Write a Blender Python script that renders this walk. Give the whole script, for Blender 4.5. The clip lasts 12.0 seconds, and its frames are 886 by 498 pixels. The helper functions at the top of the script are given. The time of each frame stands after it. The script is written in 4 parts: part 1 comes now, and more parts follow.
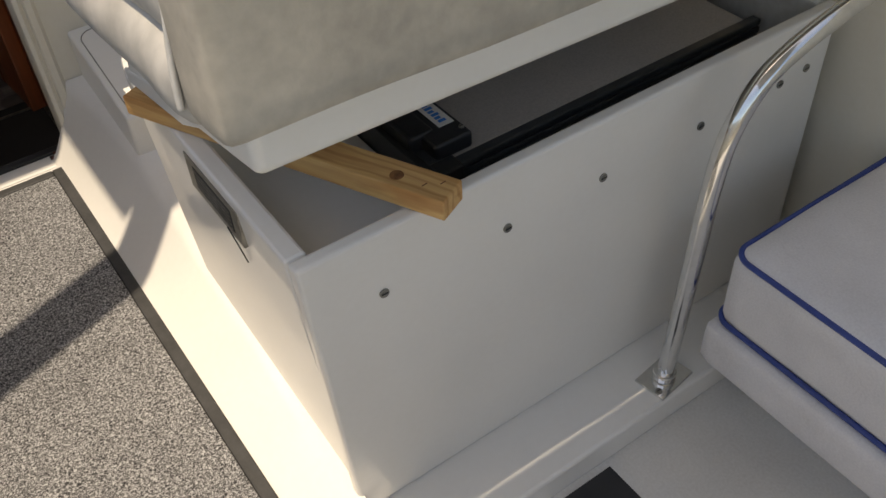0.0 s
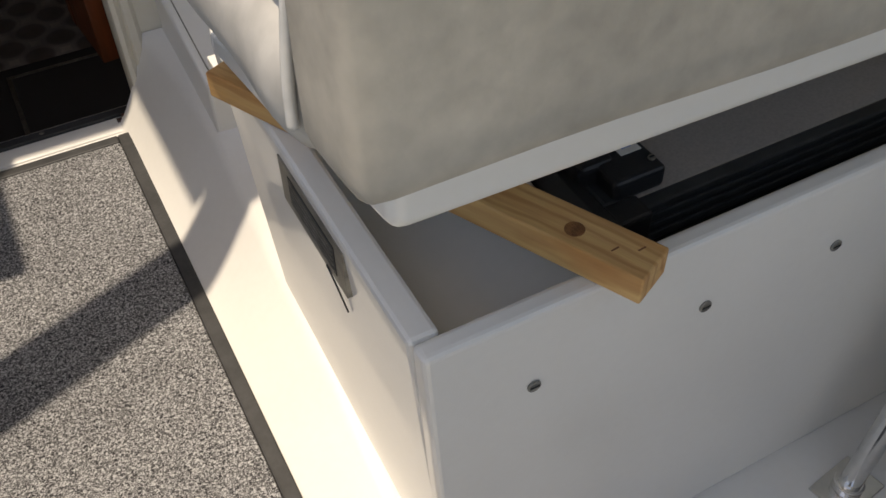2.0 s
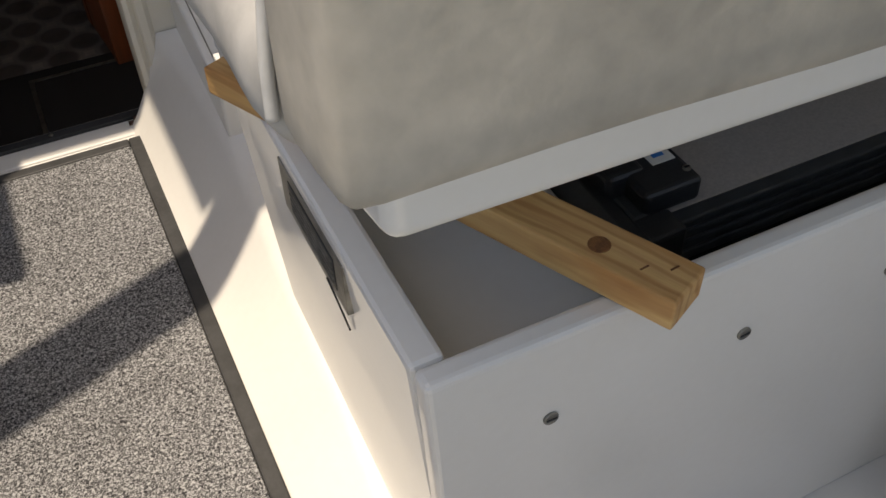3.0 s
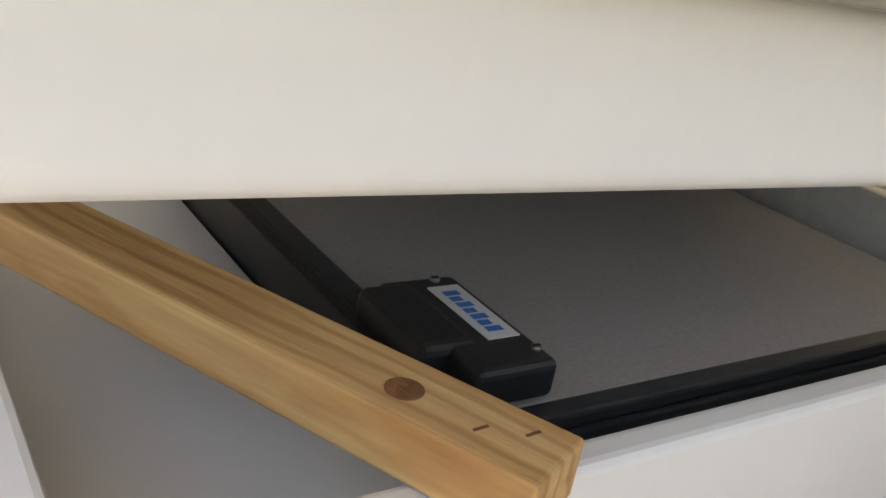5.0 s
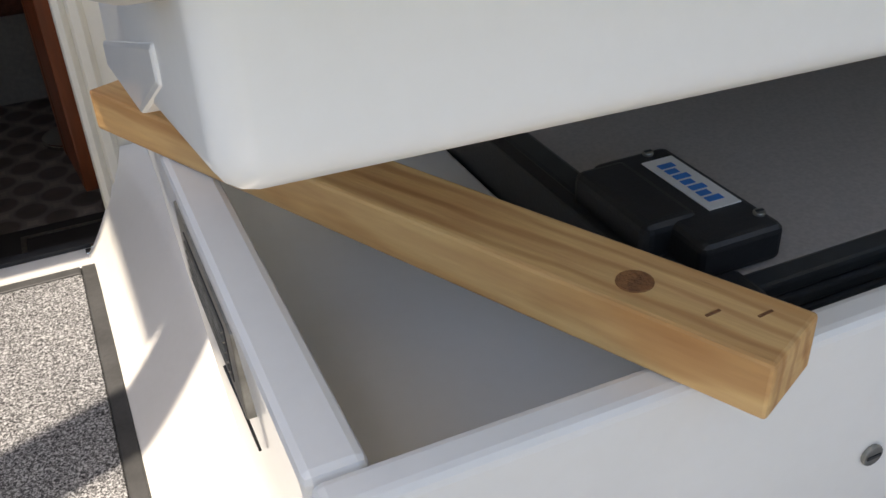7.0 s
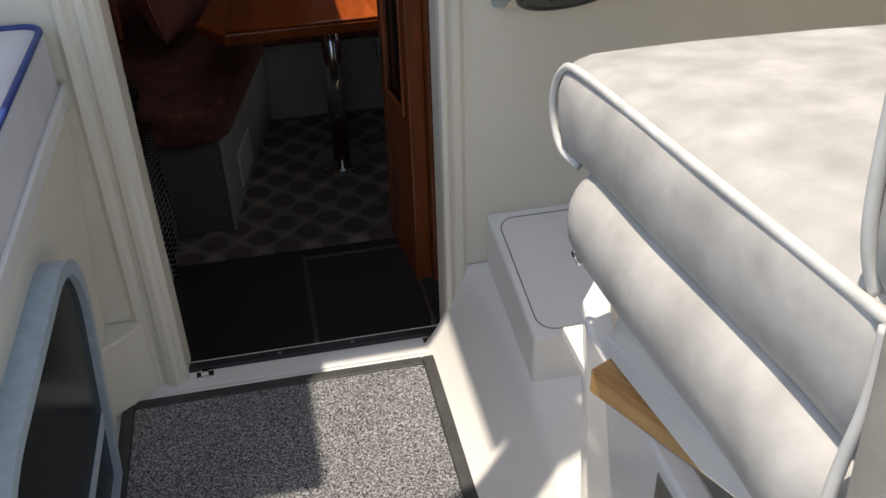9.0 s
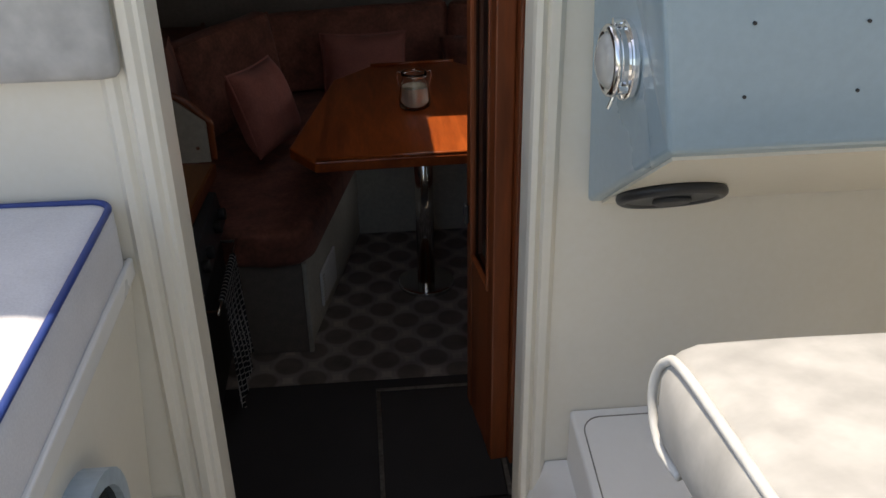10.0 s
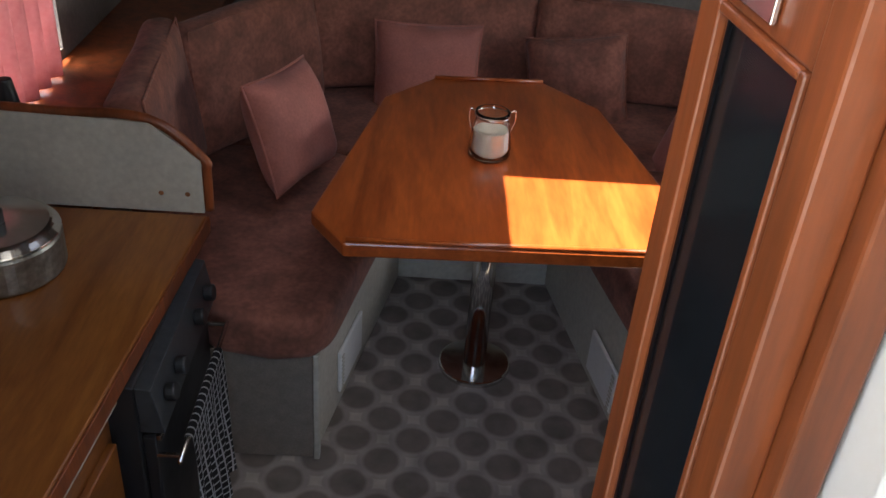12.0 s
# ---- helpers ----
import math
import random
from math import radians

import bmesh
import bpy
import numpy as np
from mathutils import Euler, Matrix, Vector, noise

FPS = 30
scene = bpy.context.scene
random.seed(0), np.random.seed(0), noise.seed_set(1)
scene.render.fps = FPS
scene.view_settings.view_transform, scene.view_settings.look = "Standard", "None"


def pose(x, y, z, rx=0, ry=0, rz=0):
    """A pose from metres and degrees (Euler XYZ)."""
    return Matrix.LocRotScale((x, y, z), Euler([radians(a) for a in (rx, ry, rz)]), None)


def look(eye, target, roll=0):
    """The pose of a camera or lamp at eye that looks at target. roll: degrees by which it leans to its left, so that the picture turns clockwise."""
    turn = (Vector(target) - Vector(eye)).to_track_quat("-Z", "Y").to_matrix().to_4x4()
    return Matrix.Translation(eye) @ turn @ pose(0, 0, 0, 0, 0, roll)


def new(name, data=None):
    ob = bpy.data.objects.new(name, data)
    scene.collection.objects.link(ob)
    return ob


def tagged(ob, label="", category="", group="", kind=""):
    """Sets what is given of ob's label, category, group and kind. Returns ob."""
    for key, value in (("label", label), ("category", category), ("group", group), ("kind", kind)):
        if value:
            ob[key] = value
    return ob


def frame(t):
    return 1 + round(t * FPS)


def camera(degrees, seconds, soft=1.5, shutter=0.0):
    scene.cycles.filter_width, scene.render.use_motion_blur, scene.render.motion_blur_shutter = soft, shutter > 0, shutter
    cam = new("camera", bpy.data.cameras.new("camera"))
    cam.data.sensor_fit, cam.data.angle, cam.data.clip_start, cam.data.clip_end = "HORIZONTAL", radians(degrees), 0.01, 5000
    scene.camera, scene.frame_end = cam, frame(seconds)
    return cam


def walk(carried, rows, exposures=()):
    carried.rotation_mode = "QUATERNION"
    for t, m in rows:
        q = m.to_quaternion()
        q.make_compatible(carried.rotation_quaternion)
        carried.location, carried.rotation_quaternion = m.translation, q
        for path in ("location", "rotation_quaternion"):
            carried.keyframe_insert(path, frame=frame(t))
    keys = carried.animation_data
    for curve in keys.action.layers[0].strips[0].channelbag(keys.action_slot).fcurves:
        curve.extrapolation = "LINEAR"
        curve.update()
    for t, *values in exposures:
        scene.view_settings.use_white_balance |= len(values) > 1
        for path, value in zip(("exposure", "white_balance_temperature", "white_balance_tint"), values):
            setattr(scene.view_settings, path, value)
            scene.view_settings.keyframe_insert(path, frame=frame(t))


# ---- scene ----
cam = camera(51.7, 12.0)
PATH = [
    (0, (-0.25, -0.705, 1.215), (0.53, 0.514, -0.166), -3.7),
    (0.5, (-0.237, -0.724, 1.214), (0.572, 0.481, -0.161), -1.8),
    (1, (-0.253, -0.643, 1.207), (0.547, 0.569, -0.168), 1.0),
    (1.5, (-0.21, -0.483, 1.143), (0.54, 0.736, -0.254), 1.2),
    (2, (-0.181, -0.396, 1.066), (0.459, 0.85, -0.361), -1.4),
    (2.5, (-0.161, -0.391, 1.062), (0.413, 0.87, -0.381), -3.3),
    (2.7, (-0.159, -0.381, 1.055), (0.413, 0.873, -0.394), -3.1),
    (4.3, (-0.030, -0.235, 0.730), (0.629, 0.956, 0.100), 8.6),
    (4.6, (-0.030, -0.235, 0.730), (0.738, 0.893, 0.106), 8.0),
    (5.0, (-0.030, -0.235, 0.730), (0.800, 0.883, 0.171), 10.6),
    (5.5, (-0.014, -0.235, 0.730), (0.847, 0.892, 0.243), 10.6),
    (6.0, (-0.029, -0.235, 0.730), (0.790, 0.892, 0.175), 6.0),
    (6.2, (-0.030, -0.240, 0.730), (0.701, 0.922, 0.124), 2.2),
    (6.5, (-0.030, -0.235, 0.745), (0.579, 0.929, 0.021), -3.6),
    (6.7, (-0.030, -0.235, 0.745), (0.523, 0.935, -0.013), -3.7),
    (8.3, (-0.237, -0.302, 1.036), (0.161, 1.206, -0.216), -3.4),
    (8.5, (-0.257, -0.285, 1.062), (0.088, 1.263, -0.157), -3.6),
    (9, (-0.305, -0.231, 1.133), (0.012, 1.405, 0.028), -1.8),
    (9.5, (-0.298, -0.152, 1.192), (-0.095, 1.585, 0.221), -2.0),
    (10, (-0.261, -0.042, 1.217), (-0.114, 1.716, 0.273), -0.9),
    (10.5, (-0.251, 0.071, 1.238), (-0.165, 1.831, 0.292), 0.9),
    (11, (-0.263, 0.344, 1.197), (-0.211, 2.11, 0.26), 2.4),
    (11.5, (-0.302, 0.64, 1.227), (-0.244, 2.384, 0.249), 4.5),
    (12, (-0.278, 0.87, 1.205), (-0.212, 2.558, 0.135), 4.6),
]
walk(cam, [(t, look(eye, target, roll)) for t, eye, target, roll in PATH],
     [(0, 0.55, 9200, 13), (2.7, 0.52, 8500, 13), (4.3, 1.35, 9600, 15), (5, 1.65, 9300, 15), (6.2, 1.75, 9000, 14), (6.5, 1.75, 8400, 13), (6.7, 1.6, 8200, 13), (8.3, 1.1, 7500, 12), (9, 0.85, 7700, 12), (9.5, 0.8, 7900, 12), (10.5, 1.3, 8000, 12), (11, 1.6, 7800, 12), (11.5, 2.25, 7700, 12), (12, 3.25, 7600, 12)])

# ---------------------------------------------------------------- world, sun, exposure
SUN_TO = Vector((-0.18, 0.03, 0.98)).normalized()      # towards the sun: to port, almost overhead
world = bpy.data.worlds.new("sky_world")
scene.world = world
world.use_nodes = True
wn = world.node_tree.nodes
sky = wn.new("ShaderNodeTexSky")
sky.sky_type = "NISHITA"
sky.sun_disc = False
sky.sun_elevation = math.asin(SUN_TO.z)
sky.sun_rotation = math.atan2(SUN_TO.x, SUN_TO.y)
wn["Background"].inputs["Strength"].default_value = 0.15
world.node_tree.links.new(sky.outputs[0], wn["Background"].inputs["Color"])
sun = new("sun", bpy.data.lights.new("sun", "SUN"))
sun.data.energy, sun.data.angle, sun.data.color = 2.5, radians(0.6), (1.0, 0.985, 0.96)
sun.matrix_world = look(SUN_TO * 30, (0, 0, 0))


# ---------------------------------------------------------------- materials
def mat(name, colour, rough=0.5, metal=0.0, var=0.12, scale=6.0, bump=0.0, bump_scale=60.0, coat=0.0, fine=0.06, stretch=None, sheen=0.0):
    """Procedural surface: base colour with coarse and fine variation, roughness variation and bump."""
    m = bpy.data.materials.new(name)
    m.use_nodes = True
    n, l = m.node_tree.nodes, m.node_tree.links
    b = n["Principled BSDF"]
    tc = n.new("ShaderNodeTexCoord")
    src = tc.outputs["Object"]
    if stretch:
        mp = n.new("ShaderNodeMapping")
        mp.inputs["Scale"].default_value = stretch
        l.new(src, mp.inputs["Vector"])
        src = mp.outputs["Vector"]
    n1, n2 = n.new("ShaderNodeTexNoise"), n.new("ShaderNodeTexNoise")
    n1.inputs["Scale"].default_value, n1.inputs["Detail"].default_value = scale, 5
    n2.inputs["Scale"].default_value, n2.inputs["Detail"].default_value = bump_scale, 3
    l.new(src, n1.inputs["Vector"]), l.new(src, n2.inputs["Vector"])
    r = n.new("ShaderNodeValToRGB")
    r.color_ramp.elements[0].position, r.color_ramp.elements[1].position = 0.3, 0.7
    r.color_ramp.elements[0].color = (*[c * (1 - var) for c in colour], 1)
    r.color_ramp.elements[1].color = (*[min(1, c * (1 + var * 0.6)) for c in colour], 1)
    l.new(n1.outputs["Fac"], r.inputs["Fac"])
    mx = n.new("ShaderNodeMixRGB")
    mx.blend_type = "OVERLAY"
    mx.inputs["Fac"].default_value = fine * 4
    l.new(r.outputs["Color"], mx.inputs["Color1"]), l.new(n2.outputs["Fac"], mx.inputs["Color2"])
    l.new(mx.outputs["Color"], b.inputs["Base Color"])
    mr = n.new("ShaderNodeMapRange")
    mr.inputs["To Min"].default_value, mr.inputs["To Max"].default_value = max(0.03, rough - 0.1), min(1, rough + 0.1)
    l.new(n1.outputs["Fac"], mr.inputs["Value"]), l.new(mr.outputs["Result"], b.inputs["Roughness"])
    b.inputs["Metallic"].default_value = metal
    b.inputs["Coat Weight"].default_value = coat
    b.inputs["Sheen Weight"].default_value = sheen
    if bump:
        bp = n.new("ShaderNodeBump")
        bp.inputs["Strength"].default_value, bp.inputs["Distance"].default_value = bump, 0.002
        l.new(n2.outputs["Fac"], bp.inputs["Height"]), l.new(bp.outputs["Normal"], b.inputs["Normal"])
    return m


GEL = mat("white_gelcoat", (0.80, 0.785, 0.745), 0.32, var=0.05, scale=3, bump=0.05, bump_scale=90, coat=0.3, fine=0.02)
CREAM = mat("cream_gelcoat", (0.78, 0.73, 0.62), 0.4, var=0.05, scale=3, bump=0.05, bump_scale=90, fine=0.02)
INNER = mat("raw_fibreglass", (0.62, 0.61, 0.57), 0.6, var=0.2, scale=9, bump=0.3, bump_scale=70)
SOLE = mat("grey_deck_paint", (0.66, 0.65, 0.62), 0.5, var=0.1, scale=5, bump=0.2, bump_scale=200)
VINYL = mat("pale_grey_vinyl", (0.44, 0.427, 0.40), 0.6, var=0.2, scale=18, bump=0.5, bump_scale=38, fine=0.05)
# backrest vinyl: shade put into the colour, besides its warm weathered tone
VINYL_BACK = mat("shaded_weathered_grey_vinyl", (0.425, 0.392, 0.335), 0.7, var=0.2, scale=9, bump=0.3, bump_scale=60, fine=0.05)
CUSH = mat("white_cushion_cloth", (0.66, 0.65, 0.66), 0.75, var=0.08, scale=10, bump=0.3, bump_scale=300)
BLUE = mat("navy_piping", (0.02, 0.05, 0.22), 0.5, var=0.1)
PIPE = mat("pale_piping", (0.6, 0.59, 0.56), 0.55, var=0.1, scale=20)
STEEL = mat("polished_steel", (0.75, 0.75, 0.74), 0.14, 1.0, var=0.06, scale=30)
CHROME = mat("chrome", (0.85, 0.85, 0.85), 0.08, 1.0, var=0.03)
DULL = mat("dull_metal", (0.32, 0.31, 0.28), 0.4, 0.9, var=0.25, scale=60)
BLACK = mat("black_plastic", (0.02, 0.021, 0.023), 0.42, var=0.15, scale=20, bump=0.1, bump_scale=300)
RUBBER = mat("dark_rubber", (0.045, 0.045, 0.045), 0.6, var=0.3, scale=25, bump=0.3, bump_scale=150)
ALU = mat("dark_anodised_trim", (0.06, 0.068, 0.075), 0.38, 0.4, var=0.12, scale=15)
FRIDGE = mat("grey_laminate", (0.42, 0.395, 0.38), 0.5, var=0.08, scale=3, bump=0.06, bump_scale=300)
GREYBLUE = mat("grey_blue_gelcoat", (0.30, 0.40, 0.45), 0.3, var=0.06, scale=4, coat=0.3, bump=0.04, bump_scale=90, fine=0.02)
FRAMEBLUE = mat("pale_blue_frame", (0.38, 0.47, 0.53), 0.35, var=0.06, scale=6)
NAVYPANEL = mat("dark_blue_panel", (0.05, 0.08, 0.11), 0.35, var=0.1)
MAUVE = mat("mauve_velour", (0.25, 0.088, 0.060), 0.9, var=0.4, scale=14, bump=0.5, bump_scale=70, sheen=0.08, fine=0.13)
PINK = mat("dusty_pink_velvet", (0.44, 0.145, 0.11), 0.8, var=0.2, scale=9, bump=0.3, bump_scale=140, sheen=0.1)
CURTAIN = mat("pink_curtain", (0.74, 0.40, 0.41), 0.8, var=0.15, scale=6)
PALEPANEL = mat("cream_panel", (0.52, 0.49, 0.42), 0.6, var=0.1, scale=6, bump=0.1)
GREYPANEL = mat("grey_carpet_panel", (0.22, 0.185, 0.155), 0.85, var=0.15, scale=30, bump=0.3, bump_scale=250)
DARKFLOOR = mat("dark_cabin_floor", (0.045, 0.042, 0.042), 0.6, var=0.2, scale=5, bump=0.2, bump_scale=200)
HEADLINE = mat("dark_headlining", (0.10, 0.09, 0.085), 0.9, var=0.15, scale=5, bump=0.2)
HULL = mat("cabin_hull_lining", (0.24, 0.21, 0.19), 0.85, var=0.15, scale=6, bump=0.2)
WHITEPL = mat("white_plastic", (0.75, 0.75, 0.73), 0.4, var=0.04)
WAX = mat("candle_wax", (0.8, 0.72, 0.56), 0.5, var=0.06)
TAPE = mat("tan_label_tape", (0.62, 0.47, 0.32), 0.55, var=0.1, scale=30)
INK = mat("brown_ink", (0.10, 0.06, 0.04), 0.6, var=0.05)
LABELBLUE = mat("blue_print", (0.02, 0.20, 0.60), 0.4, var=0.05)
RED = mat("red_float", (0.62, 0.10, 0.06), 0.5, var=0.1)
BARK = mat("pink_liner", (0.5, 0.2, 0.2), 0.6)


def wood(name, dark, light, rough, axis_scale, coat=0.0, bump=0.15, rings=0.0):
    m = bpy.data.materials.new(name)
    m.use_nodes = True
    n, l = m.node_tree.nodes, m.node_tree.links
    b = n["Principled BSDF"]
    tc, mp = n.new("ShaderNodeTexCoord"), n.new("ShaderNodeMapping")
    mp.inputs["Scale"].default_value = axis_scale
    l.new(tc.outputs["Object"], mp.inputs["Vector"])
    a, w = n.new("ShaderNodeTexNoise"), n.new("ShaderNodeTexNoise")
    a.inputs["Scale"].default_value, a.inputs["Detail"].default_value, a.inputs["Distortion"].default_value = 3.0, 8, 0.8
    w.inputs["Scale"].default_value, w.inputs["Detail"].default_value = 22.0, 6
    l.new(mp.outputs["Vector"], a.inputs["Vector"]), l.new(mp.outputs["Vector"], w.inputs["Vector"])
    r = n.new("ShaderNodeValToRGB")
    r.color_ramp.elements[0].position, r.color_ramp.elements[1].position = 0.32, 0.68
    r.color_ramp.elements[0].color, r.color_ramp.elements[1].color = (*dark, 1), (*light, 1)
    l.new(a.outputs["Fac"], r.inputs["Fac"])
    mx = n.new("ShaderNodeMixRGB")
    mx.blend_type, mx.inputs["Fac"].default_value = "OVERLAY", 0.35
    l.new(r.outputs["Color"], mx.inputs["Color1"]), l.new(w.outputs["Fac"], mx.inputs["Color2"])
    col = mx.outputs["Color"]
    if rings:
        # growth rings that wander along the grain
        gm, wv, rr, rm = n.new("ShaderNodeMapping"), n.new("ShaderNodeTexWave"), n.new("ShaderNodeValToRGB"), n.new("ShaderNodeMixRGB")
        gm.inputs["Scale"].default_value = (0.22, 1, 1)
        wv.bands_direction = "Y"
        wv.inputs["Scale"].default_value, wv.inputs["Distortion"].default_value = 24, 7
        wv.inputs["Detail"].default_value, wv.inputs["Detail Scale"].default_value = 3, 0.9
        rr.color_ramp.elements[0].position, rr.color_ramp.elements[0].color = 0.0, (0.62, 0.44, 0.30, 1)
        rr.color_ramp.elements[1].position, rr.color_ramp.elements[1].color = 0.45, (1, 1, 1, 1)
        rm.blend_type, rm.inputs["Fac"].default_value = "MULTIPLY", rings
        l.new(tc.outputs["Object"], gm.inputs["Vector"]), l.new(gm.outputs["Vector"], wv.inputs["Vector"])
        l.new(wv.outputs["Fac"], rr.inputs["Fac"])
        l.new(col, rm.inputs["Color1"]), l.new(rr.outputs["Color"], rm.inputs["Color2"])
        col = rm.outputs["Color"]
    l.new(col, b.inputs["Base Color"])
    b.inputs["Roughness"].default_value, b.inputs["Coat Weight"].default_value = rough, coat
    bp = n.new("ShaderNodeBump")
    bp.inputs["Strength"].default_value, bp.inputs["Distance"].default_value = bump, 0.002
    l.new(w.outputs["Fac"], bp.inputs["Height"]), l.new(bp.outputs["Normal"], b.inputs["Normal"])
    return m


TEAK = wood("varnished_teak", (0.26, 0.048, 0.010), (0.47, 0.10, 0.021), 0.3, (5, 0.8, 5), coat=0.4)
DOORWOOD = wood("mahogany", (0.13, 0.030, 0.008), (0.27, 0.062, 0.016), 0.4, (6, 6, 0.7), coat=0.2)
COUNTER = wood("oak_counter", (0.19, 0.055, 0.011), (0.32, 0.11, 0.024), 0.35, (5, 0.8, 5), coat=0.3)
PINE = wood("sawn_pine", (0.50, 0.25, 0.085), (0.74, 0.50, 0.23), 0.7, (0.7, 7, 7), bump=0.5, rings=0.55)
KNOT = wood("pine_knot", (0.12, 0.04, 0.015), (0.28, 0.12, 0.04), 0.8, (20, 20, 20), bump=0.8)


def speckle(name, cols, scale, rough=0.95, bump=0.8):
    """Short loop-pile fleck of a few tones."""
    m = bpy.data.materials.new(name)
    m.use_nodes = True
    n, l = m.node_tree.nodes, m.node_tree.links
    b = n["Principled BSDF"]
    tc = n.new("ShaderNodeTexCoord")
    v, big = n.new("ShaderNodeTexNoise"), n.new("ShaderNodeTexNoise")
    v.inputs["Scale"].default_value, v.inputs["Detail"].default_value, v.inputs["Distortion"].default_value = scale, 3, 1.2
    big.inputs["Scale"].default_value = 5
    l.new(tc.outputs["Object"], v.inputs["Vector"]), l.new(tc.outputs["Object"], big.inputs["Vector"])
    r = n.new("ShaderNodeValToRGB")
    e = r.color_ramp.elements
    e[0].position, e[0].color = 0.36, (*cols[0], 1)
    e[1].position, e[1].color = 0.62, (*cols[2], 1)
    k = e.new(0.5)
    k.color = (*cols[1], 1)
    l.new(v.outputs["Fac"], r.inputs["Fac"])
    mx = n.new("ShaderNodeMixRGB")
    mx.blend_type, mx.inputs["Fac"].default_value = "OVERLAY", 0.25
    l.new(r.outputs["Color"], mx.inputs["Color1"]), l.new(big.outputs["Fac"], mx.inputs["Color2"])
    l.new(mx.outputs["Color"], b.inputs["Base Color"])
    b.inputs["Roughness"].default_value = rough
    bp = n.new("ShaderNodeBump")
    bp.inputs["Strength"].default_value, bp.inputs["Distance"].default_value = bump, 0.004
    l.new(v.outputs["Fac"], bp.inputs["Height"]), l.new(bp.outputs["Normal"], b.inputs["Normal"])
    return m


CARPET = speckle("grey_fleck_carpet", ((0.012, 0.012, 0.015), (0.155, 0.155, 0.157), (0.50, 0.50, 0.505)), 310)


def lino():
    """Old vinyl: dark round medallions in rows with pale star shapes between them."""
    m = bpy.data.materials.new("patterned_lino")
    m.use_nodes = True
    n, l = m.node_tree.nodes, m.node_tree.links
    b = n["Principled BSDF"]
    tc, mp = n.new("ShaderNodeTexCoord"), n.new("ShaderNodeMapping")
    mp.inputs["Scale"].default_value = (8.6, 8.6, 0)
    mp.inputs["Rotation"].default_value = (0, 0, radians(45))
    l.new(tc.outputs["Object"], mp.inputs["Vector"])
    v = n.new("ShaderNodeTexVoronoi")
    v.inputs["Randomness"].default_value = 0.0
    v.inputs["Scale"].default_value = 1.0
    l.new(mp.outputs["Vector"], v.inputs["Vector"])
    r = n.new("ShaderNodeValToRGB")
    e = r.color_ramp.elements
    e[0].position, e[0].color = 0.37, (0.195, 0.162, 0.14, 1)
    e[1].position, e[1].color = 0.46, (0.36, 0.31, 0.275, 1)
    k = e.new(0.55)
    k.color = (0.36, 0.31, 0.275, 1)
    k = e.new(0.59)
    k.color = (0.47, 0.41, 0.36, 1)
    l.new(v.outputs["Distance"], r.inputs["Fac"])
    ns = n.new("ShaderNodeTexNoise")
    ns.inputs["Scale"].default_value, ns.inputs["Detail"].default_value = 14, 6
    l.new(tc.outputs["Object"], ns.inputs["Vector"])
    mx = n.new("ShaderNodeMixRGB")
    mx.blend_type, mx.inputs["Fac"].default_value = "OVERLAY", 0.6
    l.new(r.outputs["Color"], mx.inputs["Color1"]), l.new(ns.outputs["Fac"], mx.inputs["Color2"])
    l.new(mx.outputs["Color"], b.inputs["Base Color"])
    b.inputs["Roughness"].default_value = 0.55
    return m


LINO = lino()


def check_cloth():
    m = bpy.data.materials.new("black_white_check_cloth")
    m.use_nodes = True
    n, l = m.node_tree.nodes, m.node_tree.links
    b = n["Principled BSDF"]
    tc = n.new("ShaderNodeTexCoord")
    bk = n.new("ShaderNodeTexBrick")
    bk.offset = 0.0
    bk.inputs["Scale"].default_value = 1.0
    bk.inputs["Brick Width"].default_value, bk.inputs["Row Height"].default_value = 0.02, 0.02
    bk.inputs["Mortar Size"].default_value = 0.0022
    bk.inputs["Color1"].default_value = bk.inputs["Color2"].default_value = (0.02, 0.02, 0.022, 1)
    bk.inputs["Mortar"].default_value = (0.62, 0.62, 0.62, 1)
    mp = n.new("ShaderNodeMapping")
    mp.inputs["Rotation"].default_value = (0, radians(90), 0)
    sep, com = n.new("ShaderNodeSeparateXYZ"), n.new("ShaderNodeCombineXYZ")
    l.new(tc.outputs["Object"], sep.inputs[0])
    l.new(sep.outputs["Y"], com.inputs["X"]), l.new(sep.outputs["Z"], com.inputs["Y"])
    l.new(com.outputs[0], bk.inputs["Vector"])
    l.new(bk.outputs["Color"], b.inputs["Base Color"])
    b.inputs["Roughness"].default_value = 0.9
    return m


CHECK = check_cloth()


def glassy(name, colour=(1, 1, 1), rough=0.02, trans=1.0):
    m = bpy.data.materials.new(name)
    m.use_nodes = True
    b = m.node_tree.nodes["Principled BSDF"]
    b.inputs["Base Color"].default_value = (*colour, 1)
    b.inputs["Roughness"].default_value = rough
    b.inputs["Transmission Weight"].default_value = trans
    b.inputs["IOR"].default_value = 1.45
    return m


GLASS = glassy("clear_glass")
SMOKED = glassy("smoked_acrylic", (0.008, 0.010, 0.011), 0.22, 0.0)
DOORGLASS = glassy("dark_door_glass", (0.008, 0.009, 0.01), 0.12, 0.0)
SMOKED.node_tree.nodes["Principled BSDF"].inputs["Specular IOR Level"].default_value = 0.08
DOORGLASS.node_tree.nodes["Principled BSDF"].inputs["Specular IOR Level"].default_value = 0.15


# ---------------------------------------------------------------- mesh helpers
def mesh_ob(name, bm, material, smooth=False):
    me = bpy.data.meshes.new(name)
    bmesh.ops.recalc_face_normals(bm, faces=bm.faces)
    if smooth:
        for f in bm.faces:
            f.smooth = True
    bm.to_mesh(me)
    bm.free()
    me.materials.append(material)
    return new(name, me)


